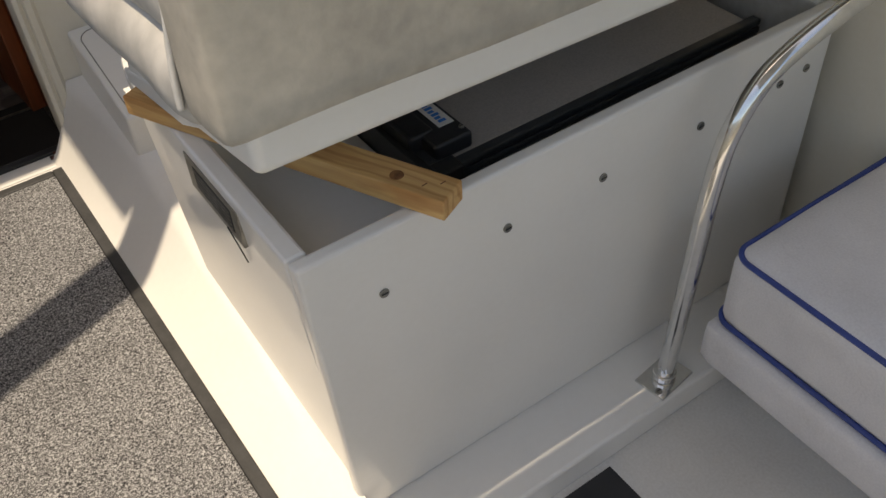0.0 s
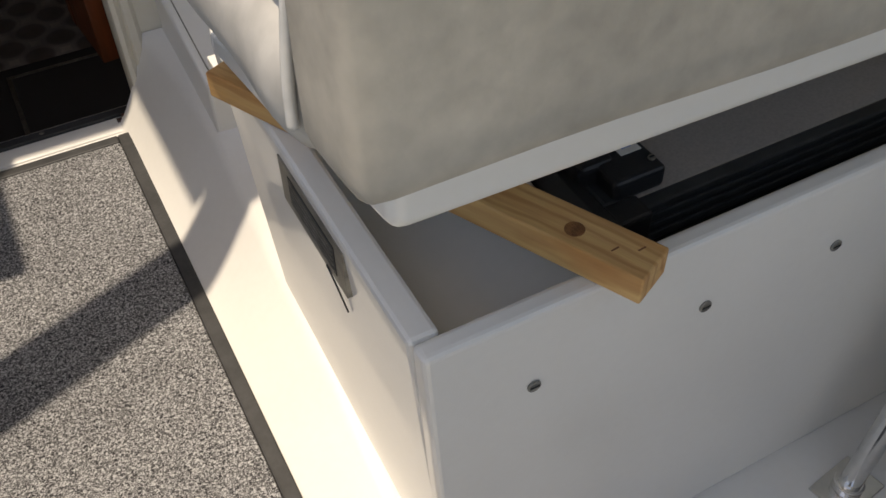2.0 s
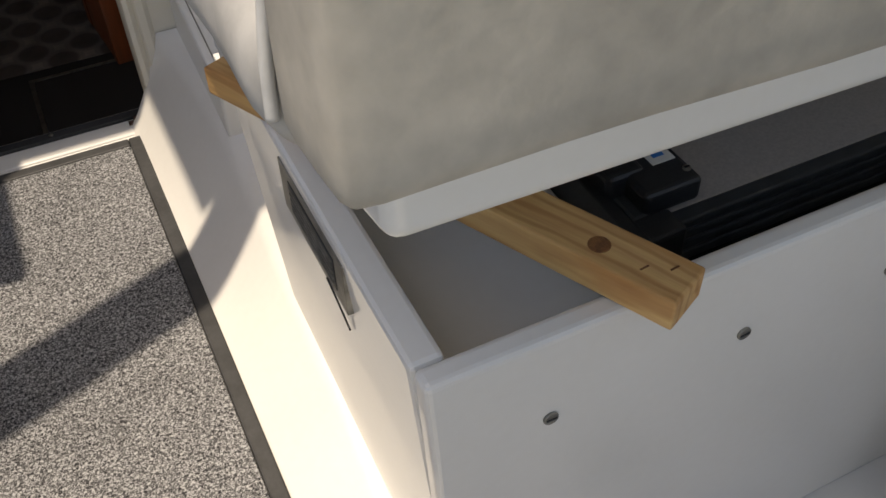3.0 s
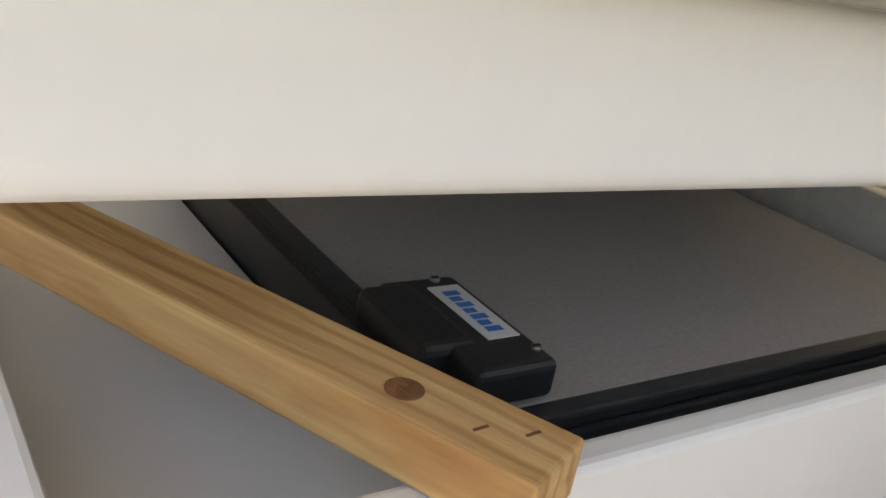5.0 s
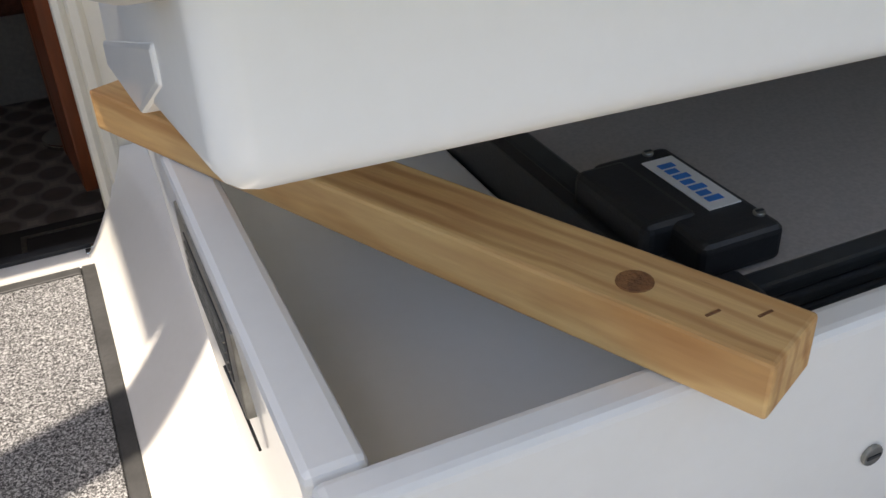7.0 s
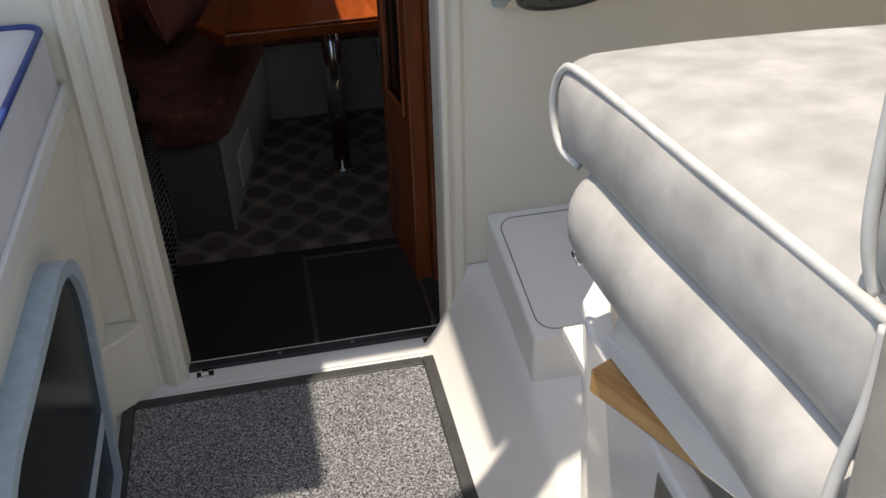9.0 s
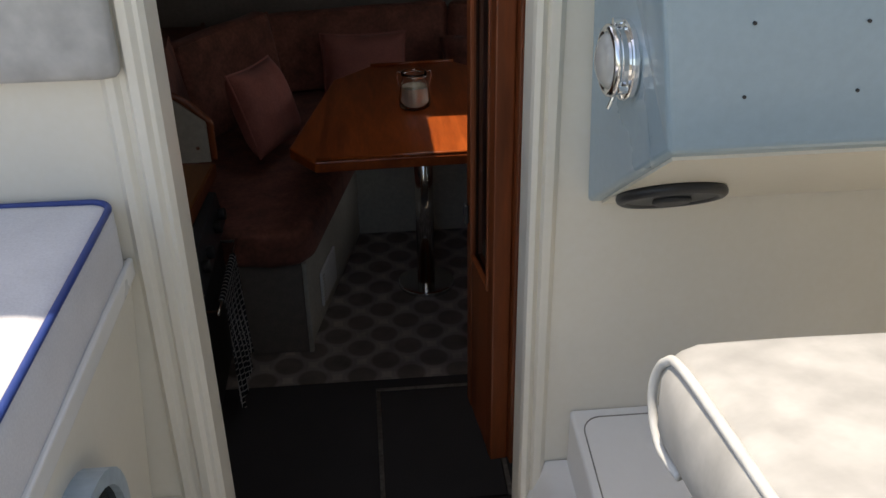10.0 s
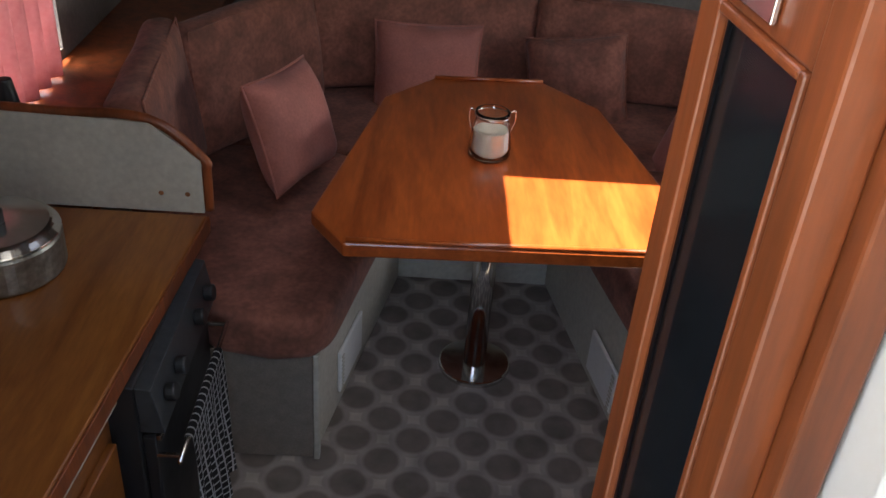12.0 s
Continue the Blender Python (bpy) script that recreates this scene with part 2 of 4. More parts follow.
def part(name, bm, material, parent, label="", smooth=False):
    ob = mesh_ob(name, bm, material, smooth)
    ob.parent = parent
    return tagged(ob, label)


def thing(name, m, label, category, group="", kind=""):
    ob = new(name)
    ob.matrix_world = m
    return tagged(ob, label, category, group, kind)


def setting(name, bm, material, label, category, smooth=False):
    return tagged(mesh_ob(name, bm, material, smooth), label, category, "", "structure")


def rbox(x0, y0, z0, x1, y1, z1, r=0.004, seg=2):
    bm = bmesh.new()
    bmesh.ops.create_cube(bm, size=1)
    for v in bm.verts:
        v.co = Vector(((x0, x1)[v.co.x > 0], (y0, y1)[v.co.y > 0], (z0, z1)[v.co.z > 0]))
    r = min(r, 0.49 * min(x1 - x0, y1 - y0, z1 - z0))
    if r > 0:
        bmesh.ops.bevel(bm, geom=bm.edges[:], offset=r, segments=seg, affect="EDGES", profile=0.5)
    return bm


def prism(points, d0, d1, axis="z", r=0.0, seg=2):
    """A closed outline drawn in the two other axes, extruded along axis."""
    bm = bmesh.new()
    def place(p, d):
        return {"z": (p[0], p[1], d), "y": (p[0], d, p[1]), "x": (d, p[0], p[1])}[axis]
    a = [bm.verts.new(place(p, d0)) for p in points]
    b = [bm.verts.new(place(p, d1)) for p in points]
    bm.faces.new(a)
    bm.faces.new(b[::-1])
    for i in range(len(a)):
        j = (i + 1) % len(a)
        bm.faces.new((a[j], a[i], b[i], b[j]))
    bmesh.ops.recalc_face_normals(bm, faces=bm.faces)
    if r:
        bmesh.ops.bevel(bm, geom=bm.edges[:], offset=r, segments=seg, affect="EDGES", profile=0.5)
    return bm


def disc(radius, depth, m=Matrix(), seg=32, r=0.0, top=None):
    bm = bmesh.new()
    bmesh.ops.create_cone(bm, cap_ends=True, segments=seg, radius1=radius, radius2=radius if top is None else top, depth=depth)
    if r:
        bmesh.ops.bevel(bm, geom=[e for e in bm.edges if len(e.link_faces) == 2 and abs(e.calc_face_angle(0)) > 0.7], offset=r, segments=2, affect="EDGES", profile=0.5)
    bmesh.ops.transform(bm, matrix=m, verts=bm.verts)
    return bm


def ring(R, r, m=Matrix(), seg=40, sub=10):
    bm = bmesh.new()
    rows = []
    for i in range(seg):
        a = 2 * math.pi * i / seg
        rows.append([bm.verts.new(((R + r * math.cos(b)) * math.cos(a), (R + r * math.cos(b)) * math.sin(a), r * math.sin(b)))
                     for b in (2 * math.pi * k / sub for k in range(sub))])
    for i in range(seg):
        for k in range(sub):
            bm.faces.new((rows[i][k], rows[(i + 1) % seg][k], rows[(i + 1) % seg][(k + 1) % sub], rows[i][(k + 1) % sub]))
    bmesh.ops.transform(bm, matrix=m, verts=bm.verts)
    return bm


def smooth_path(points, n=8, closed=False):
    """Catmull-Rom through the points."""
    P = [Vector(p) for p in points]
    out = []
    N = len(P)
    for i in range(N if closed else N - 1):
        if closed:
            a, b, c, d = P[i - 1], P[i], P[(i + 1) % N], P[(i + 2) % N]
        else:
            a, b, c, d = P[max(i - 1, 0)], P[i], P[i + 1], P[min(i + 2, N - 1)]
        for k in range(n):
            t = k / n
            out.append(0.5 * (2 * b + (c - a) * t + (2 * a - 5 * b + 4 * c - d) * t * t + (3 * b - a - 3 * c + d) * t ** 3))
    if not closed:
        out.append(P[-1])
    return out


def tube(points, r, closed=False, sub=10):
    bm = bmesh.new()
    P = [Vector(p) for p in points]
    N = len(P)
    rows = []
    up = None
    for i, p in enumerate(P):
        t = ((P[(i + 1) % N] - P[i - 1]) if closed else (P[min(i + 1, N - 1)] - P[max(i - 1, 0)])).normalized()
        if up is None:
            up = t.orthogonal().normalized()
        up = (up - t * up.dot(t)).normalized()
        s = t.cross(up)
        rows.append([bm.verts.new(p + r * (math.cos(a) * up + math.sin(a) * s)) for a in (2 * math.pi * k / sub for k in range(sub))])
    for i in range(N if closed else N - 1):
        for k in range(sub):
            bm.faces.new((rows[i][k], rows[(i + 1) % N][k], rows[(i + 1) % N][(k + 1) % sub], rows[i][(k + 1) % sub]))
    if not closed:
        bm.faces.new(rows[0][::-1])
        bm.faces.new(rows[-1])
    return bm


def pad(x0, y0, z0, x1, y1, z1, r, puff=0.0, nx=14, ny=14, nz=6, wob=0.0, freq=6.0):
    """A soft cushion: a rounded, slightly swollen and uneven block."""
    bm = bmesh.new()
    c = Vector(((x0 + x1) / 2, (y0 + y1) / 2, (z0 + z1) / 2))
    h = Vector(((x1 - x0) / 2, (y1 - y0) / 2, (z1 - z0) / 2))
    inner = Vector([max(h[k] - r, 1e-4) for k in range(3)])
    cache = {}
    def vert(u):
        key = tuple(round(a, 5) for a in u)
        if key not in cache:
            p = Vector((u[0] * h.x, u[1] * h.y, u[2] * h.z))
            q = Vector([max(-inner[k], min(inner[k], p[k])) for k in range(3)])
            d = p - q
            if d.length > 1e-9:
                p = q + d.normalized() * min(r, h.length) if d.length > 1e-6 else p
            if puff:
                w = (1 - u[0] ** 2) * (1 - u[1] ** 2)
                p.z += puff * w * (1 if u[2] > 0 else -0.2) * abs(u[2])
            p += c
            if wob:
                p += wob * noise.noise_vector(p * freq)
            cache[key] = bm.verts.new(p)
        return cache[key]
    def axis(n):
        return [math.sin((2 * i / n - 1) * math.pi / 2 * 0.999) / math.sin(math.pi / 2 * 0.999) for i in range(n + 1)]
    A = (axis(nx), axis(ny), axis(nz))
    for k in range(3):
        i, j = [a for a in range(3) if a != k]
        for s in (-1, 1):
            for a in range(len(A[i]) - 1):
                for b in range(len(A[j]) - 1):
                    quad = []
                    for da, db in ((0, 0), (1, 0), (1, 1), (0, 1)):
                        u = [0, 0, 0]
                        u[i], u[j], u[k] = A[i][a + da], A[j][b + db], s
                        quad.append(vert(u))
                    try:
                        bm.faces.new(quad)
                    except ValueError:
                        pass
    return bm


def join(*bms):
    out = bmesh.new()
    for b in bms:
        me = bpy.data.meshes.new("tmp")
        b.to_mesh(me)
        b.free()
        out.from_mesh(me)
        bpy.data.meshes.remove(me)
    return out


def moved(bm, m):
    bmesh.ops.transform(bm, matrix=m, verts=bm.verts)
    return bm


def screw(m, parent, name="screw", r=0.007):
    s = part(name, disc(r, 0.003, m, 16, 0.0008), DULL, parent, smooth=False)
    part("cross_slot", rbox(-r * 0.7, -0.001, 0, r * 0.7, 0.001, 0.0008, 0), BLACK, s).matrix_local = m @ Matrix.Translation((0, 0, 0.0013))
    return s


# ---------------------------------------------------------------- the boat's shell: cockpit
setting("floor", rbox(-0.72, -0.12, -0.06, 0.02, 1.13, 0.0, 0.0), GEL, "white moulded cockpit sole", "floor")
setting("lower_floor", rbox(-1.3, -2.4, -0.16, 1.05, -0.1255, -0.10, 0.0), SOLE, "pale grey lower deck aft of the seat", "floor")
setting("floor_aft", rbox(-0.72, -0.62, -0.0995, -0.07, -0.1205, 0.0, 0.0), GEL, "white moulded cockpit sole under the mat", "floor")
setting("riser", rbox(-0.0695, -0.1199, -0.16, 0.02, -0.06, -0.0605, 0.0), GEL, "white step riser", "step")
ledge = setting("ledge", rbox(0.021, -0.125, -0.16, 1.0, 0.3, -0.045, 0.006), GEL, "white ledge below the seat box", "ledge")

# sloping side margin that climbs forward to the seat box and the bulkhead
bm = bmesh.new()
secs = []
for y, zt, xt in ((-0.115, 0.0, 0.02), (0.0, 0.002, 0.02), (0.2, 0.03, 0.024), (0.5, 0.075, 0.03), (0.65, 0.105, 0.034), (0.83, 0.135, 0.042), (1.0, 0.158, 0.03), (1.128, 0.172, 0.004)):
    row = []
    for k in range(9):
        u = k / 8
        x = -0.085 + (xt + 0.085) * u
        z = 0.001 + zt * (u ** 1.25)
        row.append(bm.verts.new((x, y, z)))
    row.append(bm.verts.new((xt + (0.3 if y > 0.6 else 0.012), y, max(zt, 0.001))))
    secs.append(row)
for a, b in zip(secs, secs[1:]):
    for k in range(9):
        bm.faces.new((a[k], a[k + 1], b[k + 1], b[k]))
setting("floor_margin", bm, GEL, "white moulded sloping edge of the cockpit sole", "floor", True)

# bulkhead with the companionway
WY0, WY1 = 1.13, 1.18
setting("wall_bulkhead_starboard", rbox(0.0, WY0, -0.1, 1.3, WY1, 1.35, 0.0), CREAM, "cream painted bulkhead beside the cabin door", "wall")
setting("wall_bulkhead_port", rbox(-1.6, WY0, -0.1, -0.6, WY1, 1.35, 0.0), CREAM, "cream painted bulkhead beside the port seat", "wall")
setting("door_sill", rbox(-0.62, 1.10, -0.1, -0.02, 1.18, 0.004, 0.004), GEL, "white companionway sill", "sill")
setting("sill_track", rbox(-0.53, 1.145, 0.0042, -0.05, 1.165, 0.012, 0.001), BLACK, "black door track on the sill", "trim")
# fluted jamb mouldings
fl = [(-0.6, 1.19), (-0.6, 1.128), (-0.592, 1.118), (-0.582, 1.118), (-0.575, 1.124), (-0.568, 1.124), (-0.562, 1.114), (-0.55, 1.112), (-0.543, 1.12), (-0.537, 1.12), (-0.53, 1.128), (-0.528, 1.19)]
setting("door_jamb_port", prism(fl, 0.004, 1.35, "z"), CREAM, "cream fluted door moulding", "trim")
fl = [(0.002, 1.19), (0.002, 1.128), (-0.006, 1.12), (-0.018, 1.12), (-0.022, 1.126), (-0.030, 1.118), (-0.038, 1.12), (-0.0405, 1.13), (-0.0405, 1.19)]
setting("door_jamb_starboard", prism(fl, 0.004, 1.35, "z"), CREAM, "cream door moulding", "trim")
# cockpit sides that close the place
setting("wall_port_side", rbox(-1.30, -2.4, -0.3, -1.25, 1.13, 0.98, 0.01), CREAM, "cream cockpit side", "wall")
# unseen overhead panels, added so their edges and gap shape the sun patches
setting("roof_hardtop", join(rbox(-1.30, 0.86, 1.90, -0.66, 1.95, 1.93, 0.01), rbox(-0.38, 0.84, 1.90, 1.05, 1.95, 1.93, 0.01), rbox(-0.659, 1.17, 1.90, -0.381, 1.95, 1.93, 0.01)),
        GEL, "unseen white overhead panels added to shape the sun patches", "roof")
# overhead sheet out of view, added to keep the sun off the aft cockpit
setting("roof_canopy", rbox(-0.36, -2.4, 1.93, 1.05, -0.02, 1.94, 0.0), CUSH, "unseen pale overhead sheet added to shade the aft cockpit", "roof")
setting("wall_starboard_side", rbox(1.0, -2.4, -0.3, 1.05, 1.13, 0.98, 0.01), CREAM, "cream cockpit side", "wall")
setting("wall_transom", rbox(-1.30, -2.45, -0.3, 1.05, -2.4, 0.8, 0.01), CREAM, "cream transom", "wall")

# fairing at the foot of the port jamb
bm = prism([(-0.66, 1.13), (-0.66, 1.045), (-0.61, 1.085), (-0.575, 1.13)], 0.0, 0.155, "z", 0.004)
setting("jamb_fairing", bm, CREAM, "cream moulded foot of the door frame", "trim")

# ---------------------------------------------------------------- carpet mat
mat_ob = thing("door_mat", pose(-0.36, 0.45, 0.0), "grey fleck carpet mat with dark rubber border", "mat")
part("carpet_top", rbox(-0.262, -0.96, 0.0012, 0.262, 0.61, 0.010, 0.002), CARPET, mat_ob, "grey flecked loop pile")
bw = 0.022
for x0, y0, x1, y1 in ((-0.285, -0.985, -0.2625, 0.633), (0.2625, -0.985, 0.285, 0.633)):
    part("border", rbox(x0, y0, 0.001, x1, y1, 0.011, 0.003), RUBBER, mat_ob, "dark rubber edge")
for y0, y1 in ((-0.985, -0.9605), (0.6105, 0.633)):
    part("border", rbox(-0.2624, y0, 0.001, 0.2624, y1, 0.011, 0.003), RUBBER, mat_ob, "dark rubber edge")

# ---------------------------------------------------------------- seat box
BX1, BY1, BH = 0.95, 0.66, 0.495
box = thing("seat_box", pose(0, 0, 0), "white moulded seat locker under the helm seat", "locker")
bm = rbox(0.002, 0.0, -0.045, BX1, 0.022, BH, 0.006, 3)
for v in bm.verts:
    if v.co.x < 0.1:
        v.co.x += 0.022 * (1 - v.co.z / BH)
part("aft_panel", bm, GEL, box, "white screwed-on panel")
bm = prism([(0.0, 0.0225), (0.0, 0.52), (0.012, 0.57), (0.05, 0.62), (0.11, BY1), (0.11, BY1 - 0.03), (0.07, 0.60), (0.04, 0.55), (0.03, 0.50), (0.03, 0.0225)], 0.0, BH, "z", 0.005)
for v in bm.verts:
    v.co.x += 0.034 * (1 - v.co.z / BH) * (1 if v.co.x < 0.025 else 0.2)
part("side_panel", bm, GEL, box)
part("front_panel", rbox(0.11, BY1 - 0.03, 0.0, BX1, BY1, BH, 0.005), INNER, box)
part("outer_panel", rbox(BX1 - 0.03, 0.0225, 0.0, BX1, BY1 - 0.031, BH, 0.005), INNER, box)
part("switch_panel", rbox(0.012, 0.0225, 0.395, 0.245, BY1 - 0.031, 0.41, 0.002), GEL, box, "white panel with a switch")
for x in (0.11, 0.304, 0.473, 0.666, 0.84):
    screw(pose(x, -0.0014, 0.395, 90), box)
screw(pose(0.90, -0.0014, 0.40, 90), box)
screw(pose(0.136, 0.60, 0.4115), box)
# recessed handle vent on the inboard side
vent = part("vent_plate", rbox(-0.0005, 0.155, 0.418, 0.006, 0.318, 0.478, 0.001), DULL, box, "scuffed metal vent plate")
part("vent_recess", rbox(-0.0012, 0.176, 0.430, 0.003, 0.292, 0.468, 0.0005), BLACK, vent, "dark slotted opening")
for k in range(5):
    part("louvre", rbox(-0.0024, 0.180, 0.434 + k * 0.007, 0.0, 0.288, 0.4355 + k * 0.007, 0.0004), DULL, vent)

part("loose_wire", tube([(-0.002, 0.20, 0.425), (0.002, 0.19, 0.40), (0.006, 0.178, 0.372)], 0.0010), BLACK, vent, "thin dark wire", True)
sw = thing("toggle_switch", pose(0.126, 0.504, 0.41), "black toggle switch on a white panel", "switch")
part("nut", disc(0.013, 0.01, pose(0, 0, 0.005), 6), BLACK, sw)
part("lever", moved(rbox(-0.004, -0.004, 0, 0.004, 0.004, 0.03, 0.002), pose(0, 0, 0.008, -35)), BLACK, sw)


def text_label(words, cx, cy, w, h, size, label):
    t = thing("label_strip", pose(cx, cy, 0.4102, 0, 0, 0), label, "label")
    part("tape", rbox(-w / 2, -h / 2, 0, w / 2, h / 2, 0.0006, 0), TAPE, t)
    cu = bpy.data.curves.new("words", "FONT")
    cu.body, cu.size, cu.align_x, cu.align_y, cu.extrude = words, size, "CENTER", "CENTER", 0.0002
    o = bpy.data.objects.new("words", cu)
    scene.collection.objects.link(o)
    dg = bpy.context.evaluated_depsgraph_get()
    me = bpy.data.meshes.new_from_object(o.evaluated_get(dg))
    bpy.data.objects.remove(o)
    me.materials.clear()
    me.materials.append(INK)
    wob = new("words", me)
    wob.parent = t
    wob.matrix_local = pose(0, 0, 0.001)


text_label("ISOLATE CIRCUIT ON DASH PANEL", 0.115, 0.568, 0.165, 0.013, 0.0098, "tan tape label with brown lettering")
text_label("WHEN OFF", 0.066, 0.588, 0.07, 0.013, 0.0098, "tan tape label with brown lettering")
text_label("OFF", 0.112, 0.545, 0.055, 0.014, 0.0125, "tan tape label reading OFF")
text_label("ON", 0.128, 0.462, 0.055, 0.016, 0.0135, "tan tape label reading ON")

# fridge sunk in the box
fr = thing("fridge", pose(0, 0, 0), "grey top-opening boat fridge with black trim", "fridge")
part("body", rbox(0.262, 0.05, 0.02, 0.90, 0.625, 0.385, 0.005), BLACK, fr)
part("top", rbox(0.285, 0.115, 0.40, 0.88, 0.612, 0.442, 0.003), FRIDGE, fr, "grey laminate lid")
for k in range(4):
    part("trim_rib", rbox(0.262, 0.098, 0.39 + k * 0.014, 0.90, 0.116, 0.402 + k * 0.014, 0.003), ALU, fr)
part("trim_side", rbox(0.262, 0.116, 0.39, 0.286, 0.626, 0.449, 0.004), ALU, fr)
part("trim_back", rbox(0.2862, 0.6122, 0.39, 0.90, 0.626, 0.449, 0.004), ALU, fr)
part("side_flange", rbox(0.247, 0.03, 0.40, 0.2605, 0.628, 0.452, 0.002), BLACK, fr, "black upright flange")
part("corner_cap", rbox(0.258, 0.085, 0.385, 0.30, 0.117, 0.4505, 0.004), BLACK, fr)
latch = part("latch", rbox(0.275, 0.118, 0.443, 0.338, 0.245, 0.470, 0.006, 3), BLACK, fr, "black plastic latch")
part("latch_lever", rbox(0.256, 0.150, 0.43, 0.298, 0.238, 0.4725, 0.007, 3), BLACK, latch)
part("label", rbox(0.305, 0.152, 0.4704, 0.330, 0.226, 0.4712, 0), WHITEPL, latch, "white label with blue print")
for k in range(7):
    part("print_bar", rbox(0.311, 0.160 + k * 0.0085, 0.4714, 0.323 - 0.003 * (k % 2), 0.166 + k * 0.0085, 0.4717, 0), LABELBLUE, latch)
screw(pose(0.330, 0.135, 0.471), latch, r=0.004)
screw(pose(0.318, 0.237, 0.471), latch, r=0.004)

# pine batten that props the lid
a, b = Vector((0.205, -0.024, BH + 0.001)), Vector((-0.012, 0.430, BH + 0.001))
L = (b - a).length
bat = thing("wooden_batten", Matrix.Translation(a) @ Matrix.Rotation(math.atan2((b - a).y, (b - a).x), 4, "Z"), "sawn pine batten propping up the seat lid", "batten")
part("stick", rbox(0, -0.023, 0.0, L, 0.023, 0.030, 0.0022, 2), PINE, bat)
part("knot", disc(0.009, 0.0012, pose(0.075, 0.004, 0.0302), 18, 0.0004), KNOT, bat)
for x, y in ((0.018, -0.008), (0.036, 0.005)):
    part("nail_mark", moved(rbox(-0.004, -0.0007, 0, 0.004, 0.0007, 0.0006, 0), pose(x, y, 0.0299, 0, 0, 70)), KNOT, bat)

# ---------------------------------------------------------------- helm seat on its tilted lid
TILT = -6.4
seat = thing("helm_chair", pose(0, 0.62, 0.497, TILT, 1.3), "pale grey vinyl helm chair on a propped-up white lid", "chair")
LX0, LX1 = -0.014, 0.94
bm = prism([(-0.622, 0.064), (-0.19, 0.019), (-0.20, 0.06), (-0.225, 0.130), (-0.622, 0.154)], LX0, LX1, "x", 0.014, 4)
part("lid", bm, GEL, seat, "white moulded lid with rounded edges", True)
part("side_skirt", prism([(-0.52, 0.078), (-0.40, 0.036), (-0.19, 0.016), (-0.19, 0.036), (-0.52, 0.096)], LX0 - 0.002, LX0 + 0.012, "x", 0.003), GEL, seat, "white side edge of the lid")
part("hinge_flange", prism([(-0.195, 0.020), (-0.195, 0.036), (-0.004, 0.018), (-0.004, 0.003)], 0.12, LX1, "x", 0.003), GEL, seat, "white flange to the hinge")
part("backrest", pad(-0.060, -0.700, 0.150, 0.95, -0.605, 0.66, 0.014, 0, 22, 8, 18, 0.003, 7), VINYL_BACK, seat, "grey vinyl backrest", True)
part("backrest_front", pad(-0.040, -0.612, 0.29, 0.945, -0.555, 0.64, 0.028, 0, 20, 6, 12, 0.004, 8), VINYL, seat, "padded front of the backrest", True)
part("base_roll", pad(-0.066, -0.620, 0.118, 0.945, -0.165, 0.224, 0.048, 0, 24, 18, 8, 0.004, 8), VINYL, seat, "lower padded seat edge", True)
part("cushion", pad(-0.052, -0.615, 0.205, 0.945, -0.10, 0.307, 0.036, 0.012, 26, 20, 8, 0.005, 7), VINYL, seat, "soft seat cushion", True)
rr = 0.004
pts = smooth_path([(-0.042, -0.60, 0.297), (-0.0425, -0.35, 0.2975), (-0.0425, -0.16, 0.297), (-0.046, -0.122, 0.288), (-0.048, -0.106, 0.262), (-0.047, -0.106, 0.235), (-0.045, -0.125, 0.212), (-0.04, -0.16, 0.207)], 8)
part("piping", tube(pts, rr), PIPE, seat, "pale piping", True)
pts = smooth_path([(-0.063, -0.602, 0.158), (-0.061, -0.602, 0.19), (-0.057, -0.602, 0.22), (-0.052, -0.605, 0.26), (-0.05, -0.604, 0.30)], 8)
part("back_piping", tube(pts, rr), PIPE, seat, "pale piping", True)
pts = smooth_path([(-0.036, -0.575, 0.30), (-0.042, -0.568, 0.34), (-0.042, -0.568, 0.45), (-0.042, -0.568, 0.62)], 8)
part("front_piping", tube(pts, rr), PIPE, seat, "pale piping", True)
# butt hinge on the forward edge
hg = thing("hinge", pose(0.06, 0.648, BH), "small steel butt hinge on the locker edge", "hinge")
part("leaf", rbox(-0.03, -0.012, 0, 0.03, 0.010, 0.003, 0.001), STEEL, hg)
part("pin", disc(0.004, 0.06, pose(0, 0.010, 0.004, 0, 90)), STEEL, hg)

# ---------------------------------------------------------------- grab rail and aft seat
rail = thing("grab_rail", pose(0, 0, 0), "polished steel grab rail on a screwed base plate", "rail")
pts = smooth_path([(0.577, -0.087, -0.04), (0.588, -0.087, 0.1), (0.597, -0.087, 0.25), (0.604, -0.087, 0.37), (0.620, -0.087, 0.45), (0.664, -0.087, 0.515), (0.74, -0.087, 0.55), (0.85, -0.087, 0.575), (0.997, -0.087, 0.60)], 8)
part("tube", tube(pts, 0.0145, sub=18), STEEL, rail, smooth=True)
bm = rbox(-0.042, -0.030, 0, 0.042, 0.030, 0.004, 0.0015)
plate = part("base_plate", moved(bm, pose(0.577, -0.087, -0.0448, 0, 0, 8)), STEEL, rail)
part("collar", disc(0.02, 0.016, pose(0.577, -0.087, -0.033), 24, 0.003), STEEL, rail, smooth=False)
for dx, dy in ((-0.03, -0.018), (0.03, 0.018)):
    screw(pose(0.577 + dx, -0.087 + dy, -0.0398), plate, r=0.006)

